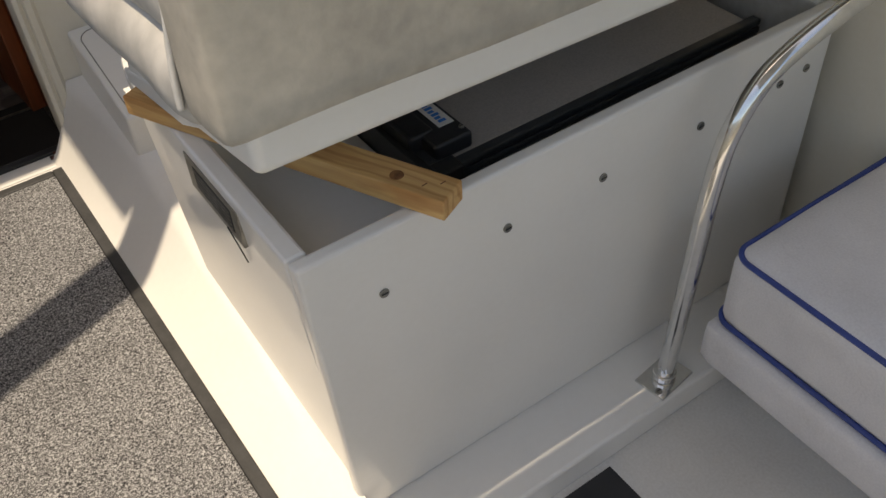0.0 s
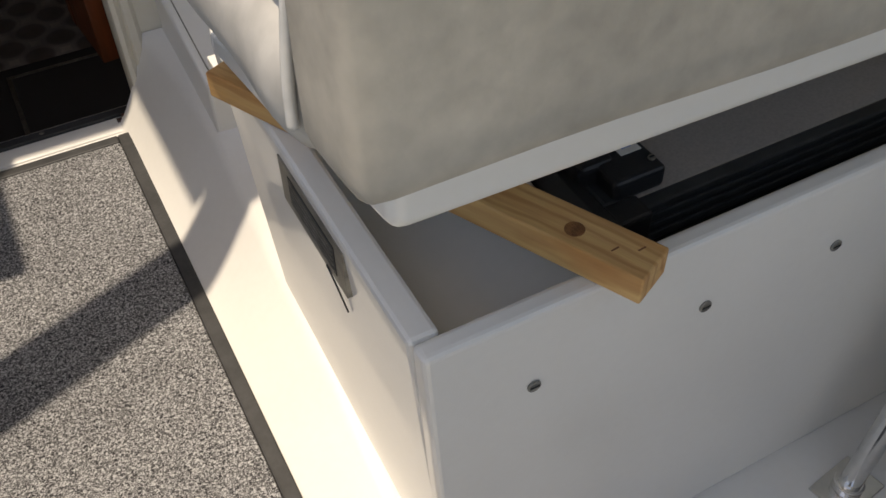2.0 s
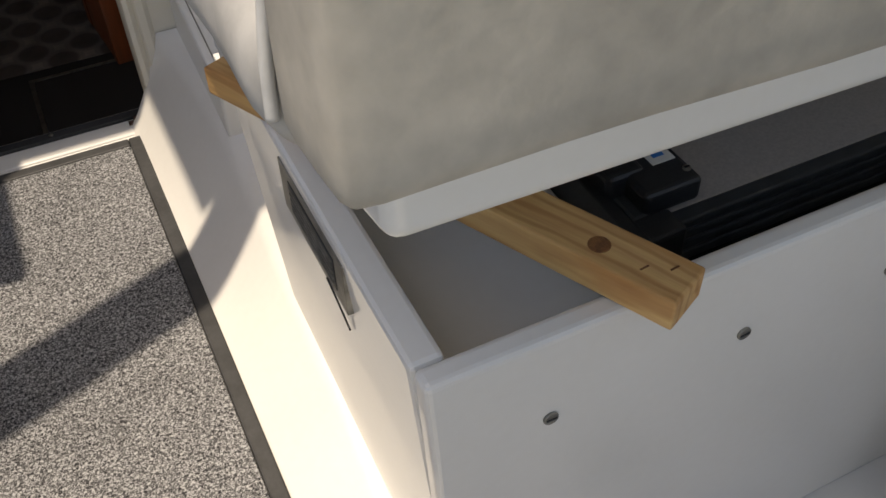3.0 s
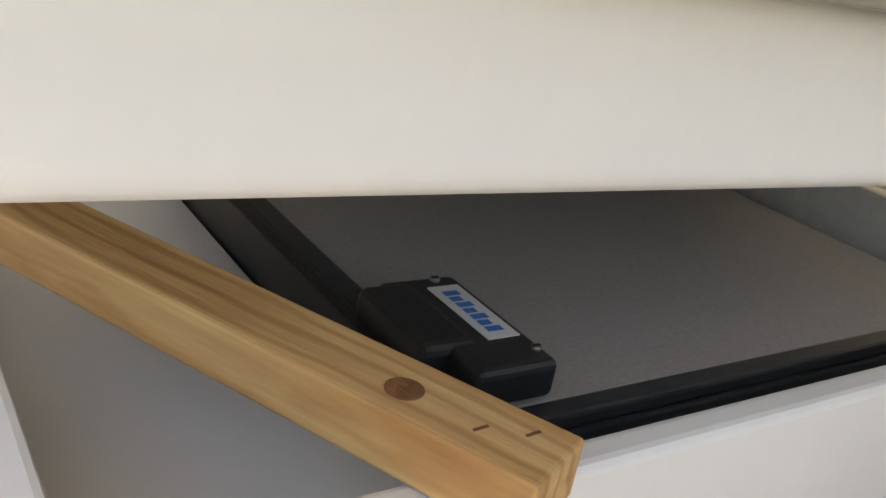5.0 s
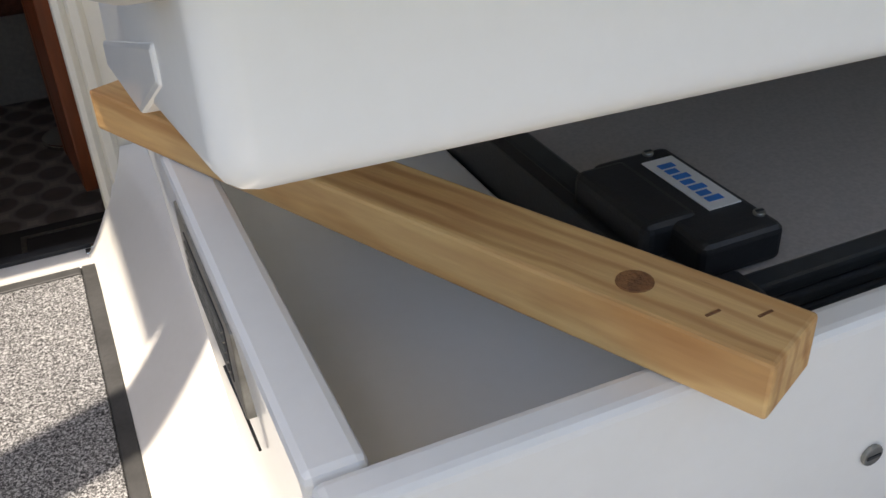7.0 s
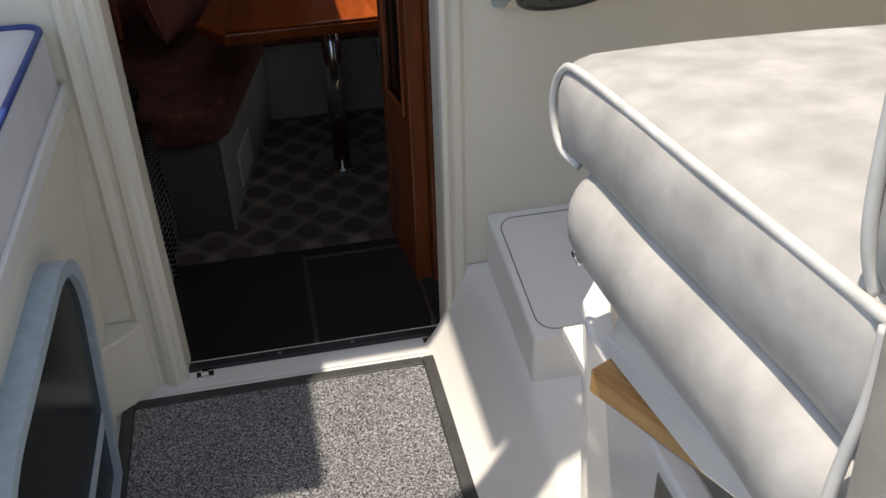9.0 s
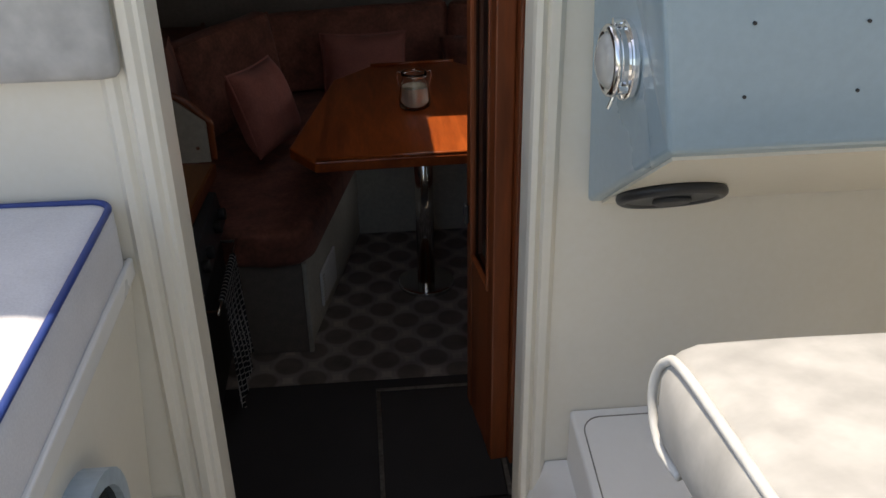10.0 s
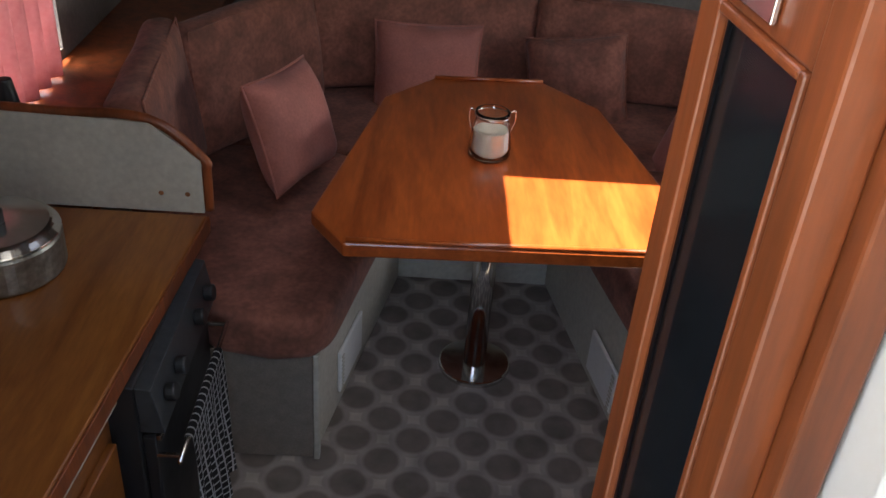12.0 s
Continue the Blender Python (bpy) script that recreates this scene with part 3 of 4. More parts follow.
aft = thing("aft_seat_base", pose(0, 0, 0), "white upholstered base of the aft seat", "seat base")
part("base", pad(0.585, -1.5, 0.045, 0.998, -0.13, 0.135, 0.02, 0, 8, 12, 8, 0.002), CUSH, aft, smooth=True)
part("plinth", rbox(0.70, -1.5, -0.0998, 0.998, -0.17, 0.05, 0.004), GEL, aft, "white recessed plinth")
ac = thing("aft_cushion", pose(0, 0, 0), "white seat cushion with navy blue piping", "cushion")
part("pad", pad(0.60, -1.5, 0.136, 0.996, -0.14, 0.285, 0.025, 0.012, 12, 18, 8, 0.003), CUSH, ac, smooth=True)


def loop_rect(x0, y0, x1, y1, z, r, n=6):
    out = []
    for cx, cy, a0 in ((x1 - r, y1 - r, 0), (x0 + r, y1 - r, 90), (x0 + r, y0 + r, 180), (x1 - r, y0 + r, 270)):
        for k in range(n + 1):
            a = radians(a0 + 90 * k / n)
            out.append((cx + r * math.cos(a), cy + r * math.sin(a), z))
    dense = []
    for i, p in enumerate(out):
        q = out[(i + 1) % len(out)]
        m = max(1, int((Vector(q) - Vector(p)).length / 0.06))
        dense += [tuple(Vector(p).lerp(Vector(q), k / m)) for k in range(m)]
    return dense


part("top_piping", tube(loop_rect(0.605, -1.495, 0.992, -0.144, 0.277, 0.03), 0.0045, True), BLUE, ac, "navy blue piping", True)
part("lower_piping", tube(loop_rect(0.60, -1.495, 0.992, -0.138, 0.145, 0.03), 0.0045, True), BLUE, ac, "navy blue piping", True)
dv = thing("deck_plate", pose(0.36, -0.17, -0.10), "dark square plate on the lower deck", "plate")
part("plate", rbox(-0.06, -0.06, 0, 0.05, 0.03, 0.004, 0.001), BLACK, dv)

# ---------------------------------------------------------------- port seat
ps = thing("port_seat_base", pose(0, 0, 0), "cream moulded base of the port seat", "seat base")
bm = prism([(-1.25, 0.0), (-0.655, 0.0), (-0.645, 0.2), (-0.612, 0.56), (-0.606, 0.60), (-0.618, 0.60), (-0.628, 0.585), (-1.25, 0.585)], -0.62, 1.128, "y", 0.003)
part("moulding", bm, CREAM, ps)
part("cushion_lip", rbox(-0.612, -0.62, 0.575, -0.603, 1.127, 0.604, 0.003), GEL, ps, "white raised lip")
pc = thing("port_cushion", pose(0, 0, 0), "white seat cushion with navy blue piping", "cushion")
part("pad", pad(-1.24, -0.6, 0.586, -0.610, 1.124, 0.697, 0.02, 0.012, 14, 26, 8, 0.003), CUSH, pc, smooth=True)
part("top_piping", tube(loop_rect(-1.235, -0.595, -0.612, 1.118, 0.695, 0.03), 0.0048, True), BLUE, pc, "navy blue piping", True)
part("lower_piping", tube(loop_rect(-1.235, -0.595, -0.611, 1.121, 0.594, 0.03), 0.004, True), BLUE, pc, "navy blue piping", True)
pp = thing("port_back_pad", pose(0, 0, 0), "pale grey vinyl pad fixed on the bulkhead", "pad")
part("pad", pad(-1.2, 1.095, 0.868, -0.568, 1.129, 1.3, 0.016, 0, 16, 5, 12, 0.002), VINYL, pp, smooth=True)

# arched locker door with smoked pane in the seat base
ld = thing("locker_hatch", pose(-0.630, 0.60, 0.0, 0, 0, 0), "arched smoked locker door in a pale blue frame", "hatch")
def arch(w, z0, z1, r, n=10):
    pts = [(-w, z0), (w, z0)]
    pts += [(w - r + r * math.cos(a), z1 - r + r * math.sin(a)) for a in (math.pi / 2 * k / n for k in range(n + 1))]
    pts += [(-w + r - r * math.sin(a), z1 - r + r * math.cos(a)) for a in (math.pi / 2 * k / n for k in range(n + 1))]
    return pts
lean = lambda bm: moved(bm, Matrix(((1, 0, 0.085, -0.012), (0, 1, 0, 0), (0, 0, 1, 0), (0, 0, 0, 1))))
outer, inn = arch(0.29, 0.03, 0.515, 0.16), arch(0.272, 0.048, 0.497, 0.148)
bm = bmesh.new()
vo = [[bm.verts.new((d, p[0], p[1])) for p in outer] for d in (-0.02, 0.014)]
vi = [[bm.verts.new((d, p[0], p[1])) for p in inn] for d in (-0.02, 0.014)]
for i in range(len(outer)):
    j = (i + 1) % len(outer)
    bm.faces.new((vo[1][i], vo[1][j], vi[1][j], vi[1][i]))
    bm.faces.new((vo[0][i], vo[0][j], vo[1][j], vo[1][i]))
    bm.faces.new((vi[0][i], vi[0][j], vi[1][j], vi[1][i]))
part("frame", lean(bm), FRAMEBLUE, ld, "pale blue frame")
part("pane", lean(prism(inn, -0.01, 0.004, "x")), SMOKED, ld, "dark smoked pane")
# light band reflected in the pane, modelled as a pale strip
part("shelf_strip", lean(rbox(0.0045, -0.262, 0.16, 0.007, 0.262, 0.19, 0.001)), FRAMEBLUE, ld, "pale strip standing in for a reflection across the pane")

# ---------------------------------------------------------------- helm console
con = thing("helm_console", pose(0, 0, 0), "grey-blue moulded helm console on the bulkhead", "console")
bm = bmesh.new()
lo = [(0.046, 1.129, 0.652), (0.057, 0.84, 0.843), (0.032, 0.842, 1.022), (0.030, 0.93, 1.030), (0.030, 1.129, 1.16)]
hi = [(1.0, 1.129, 0.645), (1.0, 0.84, 0.845), (1.0, 0.842, 1.022), (1.0, 0.93, 1.030), (1.0, 1.129, 1.16)]
a, b = [bm.verts.new(p) for p in lo], [bm.verts.new(p) for p in hi]
bm.faces.new(a), bm.faces.new(b[::-1])
for i in range(5):
    j = (i + 1) % 5
    bm.faces.new((a[i], a[j], b[j], b[i]))
bmesh.ops.recalc_face_normals(bm, faces=bm.faces)
bmesh.ops.bevel(bm, geom=bm.edges[:], offset=0.007, segments=3, affect="EDGES", profile=0.5)
part("shell", bm, GREYBLUE, con)
part("underside", prism([(1.122, 0.6520), (0.855, 0.8285), (0.857, 0.8335), (1.124, 0.6570)], 0.066, 0.99, "x"), CREAM, con, "cream underside")
for x, z in ((0.13, 0.98), (0.13, 0.903), (0.25, 0.978), (0.252, 0.905)):
    part("screw_hole", disc(0.002, 0.003, pose(x, 0.8405, z, 90), 10), BLACK, con)
part("instrument_panel", moved(rbox(0.045, 0.004, 0.002, 0.9, 0.22, 0.007, 0.002), pose(0, 0.93, 1.030, 33.2)), NAVYPANEL, con, "dark blue instrument panel")
# loudspeaker under the console
ud = Matrix.Translation((0.14, 1.05, 0.700)) @ Matrix.Rotation(math.atan2(-0.191, 0.289), 4, "X")
spk = thing("loudspeaker", ud, "round black loudspeaker under the console", "speaker")
part("rim", ring(0.066, 0.0085, pose(0, 0, -0.006), 40, 10), BLACK, spk, smooth=True)
part("grille", disc(0.064, 0.008, pose(0, 0, -0.007), 32), BLACK, spk)
part("dome", disc(0.026, 0.008, pose(0, 0, -0.014), 24, 0.003), RUBBER, spk)
# dome light on the inboard face
nrm = Vector((-1.0, -0.03, 0.0)).normalized()
lm = Matrix.Translation((0.047, 0.984, 0.904)) @ nrm.to_track_quat("Z", "Y").to_matrix().to_4x4() @ Matrix.Scale(0.88, 4)
lamp = thing("dome_light", lm, "chrome dome light with ribbed clear lens", "lamp")
part("base", disc(0.054, 0.012, pose(0, 0, 0.006), 40, 0.003), CHROME, lamp, smooth=False)
part("ring_upper", ring(0.042, 0.007, pose(0, 0, 0.026), 40, 10), CHROME, lamp, smooth=True)
part("body", disc(0.046, 0.018, pose(0, 0, 0.019), 40, 0.002), CHROME, lamp)
bm = bmesh.new()
bmesh.ops.create_uvsphere(bm, u_segments=48, v_segments=16, radius=0.038)
bmesh.ops.delete(bm, geom=[v for v in bm.verts if v.co.z < -0.001], context="VERTS")
for v in bm.verts:
    k = 1 + 0.02 * math.cos(24 * math.atan2(v.co.y, v.co.x))
    v.co = Vector((v.co.x * k, v.co.y * k, v.co.z * 0.5 + 0.026))
part("lens", bm, glassy("ribbed_lens", (0.86, 0.85, 0.8), 0.15, 0.55), lamp, "ribbed clear lens", True)
for k in range(3):
    a = radians(90 + 120 * k)
    part("screw", disc(0.005, 0.012, pose(0.052 * math.cos(a), 0.052 * math.sin(a), 0.02), 12), CHROME, lamp)
part("switch_lever", disc(0.003, 0.02, pose(0.0, -0.058, 0.02, 70), 10), CHROME, lamp)
clip = thing("canopy_clip", Matrix.Translation((0.0325, 1.07, 0.992)) @ nrm.to_track_quat("Z", "Y").to_matrix().to_4x4(), "small black plastic clip on the console", "clip")
part("plate", rbox(-0.012, -0.022, 0, 0.012, 0.022, 0.004, 0.002), BLACK, clip)
part("catch", rbox(-0.008, -0.012, 0.004, 0.008, 0.012, 0.014, 0.003), BLACK, clip)
# key float and keys
kf = thing("key_float", pose(0.075, 0.885, 1.044, 0, 90, -12), "red and white cork key float with keys", "key float")
part("float_body", disc(0.017, 0.035, pose(0, 0, 0.022), 24, 0.003), RED, kf, "red half")
part("float_end", disc(0.0172, 0.025, pose(0, 0, -0.009), 24, 0.004), WHITEPL, kf, "white half")
part("key_ring", ring(0.012, 0.0012, pose(0.008, 0.0, 0.052, 0, 70), 24, 6), CHROME, kf, smooth=True)
part("key", rbox(0.006, -0.004, 0.06, 0.0085, 0.006, 0.1, 0.001), CHROME, kf)

# step under the console
st = thing("side_step", pose(0, 0, 0), "white moulded step with a lined top", "step")
bm = prism([(0.83, 0.09), (1.129, 0.09), (1.129, 0.278), (0.83, 0.224)], 0.04, 0.42, "x", 0.006, 3)
part("body", bm, GEL, st)
lp = loop_rect(0.055, 0.845, 0.4, 1.11, 0, 0.03)
part("groove", tube([(p[0], p[1], 0.2235 + (p[1] - 0.83) * 0.1806 + 0.0005) for p in lp], 0.0012, True, 6), DULL, st, "thin grey groove")
setting("foot_well", rbox(0.421, 0.66, -0.05, 1.0, 1.129, 0.06, 0.0), GEL, "white footwell floor under the helm", "floor")

# ---------------------------------------------------------------- cabin shell
FZ = -0.595
setting("cabin_floor", rbox(-1.4, 1.18, FZ - 0.06, 1.4, 2.44, FZ, 0.0), DARKFLOOR, "dark cabin floor inside the door", "floor")
setting("lino_floor", rbox(-1.4, 2.441, FZ - 0.06, 1.4, 4.4, FZ + 0.002, 0.0), LINO, "patterned brown and cream vinyl floor", "floor")
setting("wall_cabin_aft", rbox(-1.4, 1.18, FZ, 1.4, 1.215, -0.1, 0.0), HULL, "cabin wall below the companionway", "wall")
# the gap from y 2.6 to 3.6 is unseen, added for daylight
for nm, y0, y1, z0, z1 in (("aft", 1.13, 2.6, FZ - 0.06, 1.3), ("fore", 3.6, 4.5, FZ - 0.06, 1.3), ("low", 2.6, 3.6, FZ - 0.06, 0.4), ("high", 2.6, 3.6, 0.75, 1.3)):
    setting("wall_cabin_starboard_" + nm, rbox(1.4, y0, z0, 1.45, y1, z1, 0.0), HULL, "dark lined cabin side", "wall")
setting("wall_cabin_bow", rbox(-1.45, 4.45, FZ - 0.06, 1.45, 4.5, 1.3, 0.0), HULL, "dark lined bow end of the cabin", "wall")
# port side with a window opening
WINY0, WINY1, WINZ0, WINZ1 = 2.80, 3.60, 0.13, 0.50
for nm, y0, y1, z0, z1 in (("aft", 1.13, WINY0, FZ - 0.06, 1.3), ("fore", WINY1, 4.5, FZ - 0.06, 1.3), ("low", WINY0, WINY1, FZ - 0.06, WINZ0), ("high", WINY0, WINY1, WINZ1, 1.3)):
    setting("wall_cabin_port_" + nm, rbox(-1.45, y0, z0, -1.4, y1, z1, 0.0), HULL, "dark lined cabin side", "wall")
win = new("window_1")
tagged(win, "long cabin side window", "window", "", "structure")
part("pane", rbox(-1.43, WINY0 + 0.01, WINZ0 + 0.01, -1.425, WINY1 - 0.01, WINZ1 - 0.01, 0), GLASS, win).visible_shadow = False
# ceiling: cabin top; hatch and slide openings are unseen, added to let in light
HX0, HX1, HY0, HY1 = -0.273, 0.153, 2.534, 2.909
bm = join(rbox(-1.45, 1.79, 1.27, 1.45, HY0, 1.30, 0), rbox(-1.45, HY1, 1.27, 1.45, 4.5, 1.30, 0),
          rbox(-1.45, HY0, 1.27, HX0, HY1, 1.30, 0), rbox(HX1, HY0, 1.27, 1.45, HY1, 1.30, 0),
          rbox(-1.45, 1.13, 1.27, -0.56, 1.79, 1.30, 0), rbox(0.02, 1.13, 1.27, 1.45, 1.79, 1.30, 0))
setting("ceiling", bm, HEADLINE, "dark cabin headlining with unseen openings added for light", "ceiling")

def fill_lamp(name, eye, target, w, h, watts):
    """Added fill lamp that stands in for daylight at an opening."""
    o = new(name, bpy.data.lights.new(name, "AREA"))
    o.data.shape, o.data.size, o.data.size_y, o.data.energy, o.data.color = "RECTANGLE", w, h, watts, (1.0, 0.95, 0.88)
    o.matrix_world = look(eye, target)


# fill lamps added to brighten the cabin
fill_lamp("daylight_slide", (-0.27, 1.49, 1.265), (-0.27, 1.50, 0.0), 0.5, 0.55, 0.16)
fill_lamp("daylight_hatch", (-0.060, 2.722, 1.266), (-0.060, 2.723, 0.0), 0.36, 0.34, 0.12)
fill_lamp("daylight_starboard", (1.39, 3.1, 0.58), (0, 3.1, 0.2), 0.9, 0.32, 0.45)
fill_lamp("daylight_port", (-1.408, 3.2, 0.31), (0, 3.2, 0.2), 0.7, 0.32, 0.14)

# floor hatch outline
fh = thing("floor_hatch", pose(0, 0, FZ), "dark floor hatch with a thin metal edge", "hatch")
part("panel", rbox(-0.27, 1.86, 0.0012, 0.07, 2.37, 0.005, 0.001), DARKFLOOR, fh)
part("edge_strip", rbox(-0.285, 2.371, 0.001, 0.085, 2.383, 0.008, 0.001), DULL, fh)
part("edge_strip", rbox(-0.285, 1.86, 0.001, -0.271, 2.370, 0.008, 0.001), DULL, fh)
part("edge_strip", rbox(0.071, 1.86, 0.001, 0.085, 2.370, 0.008, 0.001), DULL, fh)

# ---------------------------------------------------------------- bifold door, folded open inwards
door = thing("door_1", pose(0, 0, 0), "mahogany bifold cabin door with dark panes, folded open", "door", kind="structure")
def leaf(near, ang, width, z0, z1):
    """One framed leaf that runs forward from its near edge; local x is its thickness, local y its width."""
    lf = new("leaf")
    lf.parent = door
    lf.matrix_local = pose(near[0], near[1], 0, 0, 0, ang)
    gz0, gz1, s, h = z0 + 0.36, z1 - 0.075, 0.034, 0.0165
    part("stile", rbox(-h, 0, z0, h, s, z1, 0.003), DOORWOOD, lf)
    part("stile", rbox(-h, width - s, z0, h, width, z1, 0.003), DOORWOOD, lf)
    part("rail", rbox(-h + 0.001, s, gz1, h - 0.001, width - s, z1 - 0.001, 0.003), DOORWOOD, lf)
    part("rail", rbox(-h + 0.001, s, z0, h - 0.001, width - s, gz0, 0.003), DOORWOOD, lf)
    part("pane", rbox(-h + 0.009, s, gz0, h - 0.011, width - s, gz1, 0), DOORGLASS, lf, "dark pane")
    for y in (s, width - s - 0.007):
        part("bead", rbox(-h - 0.003, y, gz0, -h + 0.006, y + 0.007, gz1, 0.002), DOORWOOD, lf)
    for z in (gz0, gz1 - 0.007):
        part("bead", rbox(-h - 0.003, s + 0.007, z, -h + 0.006, width - s - 0.007, z + 0.007, 0.002), DOORWOOD, lf)
    return lf


l1 = leaf((-0.046, 1.315), 6, 0.205, 0.02, 1.105)
l2 = leaf((-0.011, 1.300), 6, 0.205, 0.02, 1.11)
part("bolt", rbox(-0.021, 0.085, 1.04, -0.0168, 0.15, 1.075, 0.001), STEEL, l1, "steel bolt")
part("bolt_knob", disc(0.006, 0.014, pose(-0.026, 0.12, 1.057, 0, 90), 14, 0.002), STEEL, l1, "steel bolt knob")
part("hinge", disc(0.003, 0.035, pose(-0.019, -0.004, 1.05), 12), DULL, l2)
part("latch_handle", rbox(-0.026, 0.185, 0.44, -0.0168, 0.20, 0.48, 0.003), BLACK, l1)
setting("door_lining", rbox(0.009, 1.1905, 0.004, 0.022, 1.38, 1.26, 0.003), CREAM, "cream lining of the companionway", "trim")
for x, y, z in ((-0.5, 1.1445, 0.012), (-0.07, 1.1445, 0.012)):
    cb = thing("floor_bolt", pose(x, y - 0.012, 0.004), "small steel door catch on the sill", "catch")
    part("plate", rbox(-0.016, -0.008, 0, 0.016, 0.008, 0.003, 0.001), STEEL, cb)
    part("keeper", rbox(-0.007, -0.006, 0.003, 0.007, 0.006, 0.012, 0.002), STEEL, cb)
for x in (-0.36, -0.22):
    screw(pose(x, 1.155, 0.0125), bpy.data.objects["sill_track"], r=0.004)

# ---------------------------------------------------------------- galley
gal = thing("galley_cabinet", pose(0, 0, 0), "teak galley cabinet along the port side", "cabinet")
part("carcass", rbox(-1.399, 1.22, FZ, -0.79, 2.14, 0.055, 0.003), COUNTER, gal)
part("door_panel", rbox(-0.79, 1.50, FZ + 0.08, -0.772, 2.12, -0.06, 0.004), COUNTER, gal, "oak cabinet door")
part("edge_moulding", rbox(-0.79, 1.22, 0.02, -0.768, 2.14, 0.054, 0.004), PALEPANEL, gal, "pale strip under the worktop")
top = thing("worktop", pose(0, 0, 0), "varnished oak galley worktop", "worktop")
part("slab", rbox(-1.399, 1.22, 0.056, -0.757, 2.70, 0.10, 0.005), COUNTER, top)
part("edge_band", rbox(-0.7575, 1.22, 0.058, -0.752, 2.70, 0.098, 0.002), DOORWOOD, top, "darker edge band")
# the worktop narrows aft, with the hull
for o in list(top.children) + list(gal.children):
    for v in o.data.vertices:
        if v.co.x > -1.0:
            v.co.x -= 0.065 * max(0.0, 2.70 - v.co.y)
sp = thing("divider", pose(0, 0, 0), "cream divider panel with teak capping", "panel")
part("panel", prism([(-1.399, 0.101), (-0.765, 0.101), (-0.765, 0.235), (-0.872, 0.322), (-1.399, 0.335)], 2.705, 2.73, "y"), PALEPANEL, sp)
part("capping", tube(smooth_path([(-1.399, 2.718, 0.338), (-1.1, 2.718, 0.332), (-0.88, 2.718, 0.327), (-0.765, 2.718, 0.24), (-0.757, 2.718, 0.2), (-0.757, 2.718, 0.105)], 5), 0.012), DOORWOOD, sp, "teak capping", True)
for x in (-0.80, -0.86):
    part("screw_cap", disc(0.006, 0.003, pose(x, 2.704, 0.15, 90), 12), CHROME, sp)
stove = thing("gas_cooker", pose(0, 0, 0), "black and steel galley cooker under the worktop", "cooker")
part("body", rbox(-1.39, 2.145, FZ + 0.05, -0.775, 2.60, 0.054, 0.004), BLACK, stove)
part("control_panel", prism([(-0.775, 0.05), (-0.745, 0.045), (-0.728, -0.06), (-0.775, -0.06)], 2.15, 2.595, "y", 0.002), ALU, stove, "dark control panel")
for y in (2.21, 2.29, 2.45, 2.54):
    part("knob", disc(0.019, 0.022, pose(-0.725, y, -0.005, 0, 81), 20, 0.004), BLACK, stove)
part("oven_door", rbox(-0.775, 2.155, -0.50, -0.748, 2.59, -0.075, 0.004), BLACK, stove, "black oven door")
part("trim_strip", rbox(-0.748, 2.155, -0.085, -0.738, 2.59, -0.072, 0.002), STEEL, stove)
part("towel_rail", tube([(-0.70, 2.13, -0.115), (-0.70, 2.30, -0.115), (-0.70, 2.58, -0.115)], 0.005), STEEL, stove, "thin steel rail", True)
for y in (2.15, 2.57):
    part("rail_bracket", rbox(-0.748, y - 0.004, -0.119, -0.70, y + 0.004, -0.111, 0.001), STEEL, stove)
tw = thing("tea_towel", pose(0, 0, 0), "black and white checked tea towel on the cooker rail", "towel")
bm = bmesh.new()
rows = []
NZ, NY = 26, 24
for i in range(NZ + 1):
    row = []
    for k in range(NY + 1):
        y = 2.19 + 0.28 * k / NY + 0.012 * math.sin(i * 0.21)
        if i < 4:
            a = math.pi * (i / 4)
            x, z = -0.70 - 0.009 * math.cos(a), -0.115 + 0.009 * math.sin(a)
        else:
            f = (i - 4) / (NZ - 4)
            x, z = -0.691 + 0.012 * f * math.sin(k * 1.15) + 0.01 * f, -0.115 - 0.36 * f * (1 + 0.05 * math.sin(k * 0.5))
        row.append(bm.verts.new((x, y, z)))
    rows.append(row)
for a, b in zip(rows, rows[1:]):
    for k in range(NY):
        bm.faces.new((a[k], a[k + 1], b[k + 1], b[k]))
bmesh.ops.solidify(bm, geom=bm.faces[:], thickness=0.003)
part("cloth", bm, CHECK, tw, smooth=True)
pan = thing("steel_pan", pose(-1.12, 2.445, 0.101), "brushed steel lidded pan on the worktop", "pan")
part("pot", disc(0.125, 0.085, pose(0, 0, 0.0425), 40, 0.008), DULL, pan, "brushed steel side")
part("lid", disc(0.128, 0.02, pose(0, 0, 0.096), 40, 0.006, 0.11), STEEL, pan)
part("knob", disc(0.02, 0.03, pose(0, 0, 0.12), 20, 0.005), BLACK, pan)
part("handle", rbox(-0.3, -0.015, 0.06, -0.124, 0.015, 0.075, 0.005), BLACK, pan)
bo = thing("bottle", pose(-1.22, 2.81, 0.102), "dark glass bottle on the side shelf", "bottle")
part("body", disc(0.04, 0.18, pose(0, 0, 0.09), 24, 0.012), BLACK, bo)
part("neck", disc(0.028, 0.08, pose(0, 0, 0.218), 20, 0.004, 0.016), BLACK, bo)
sh = thing("side_shelf", pose(0, 0, 0), "dark teak side shelf behind the settee", "shelf")
part("board", rbox(-1.399, 2.735, 0.076, -1.037, 4.44, 0.10, 0.004), DOORWOOD, sh)
part("fiddle", rbox(-1.0365, 2.735, 0.070, -1.02, 4.44, 0.118, 0.004), DOORWOOD, sh, "raised teak lip")

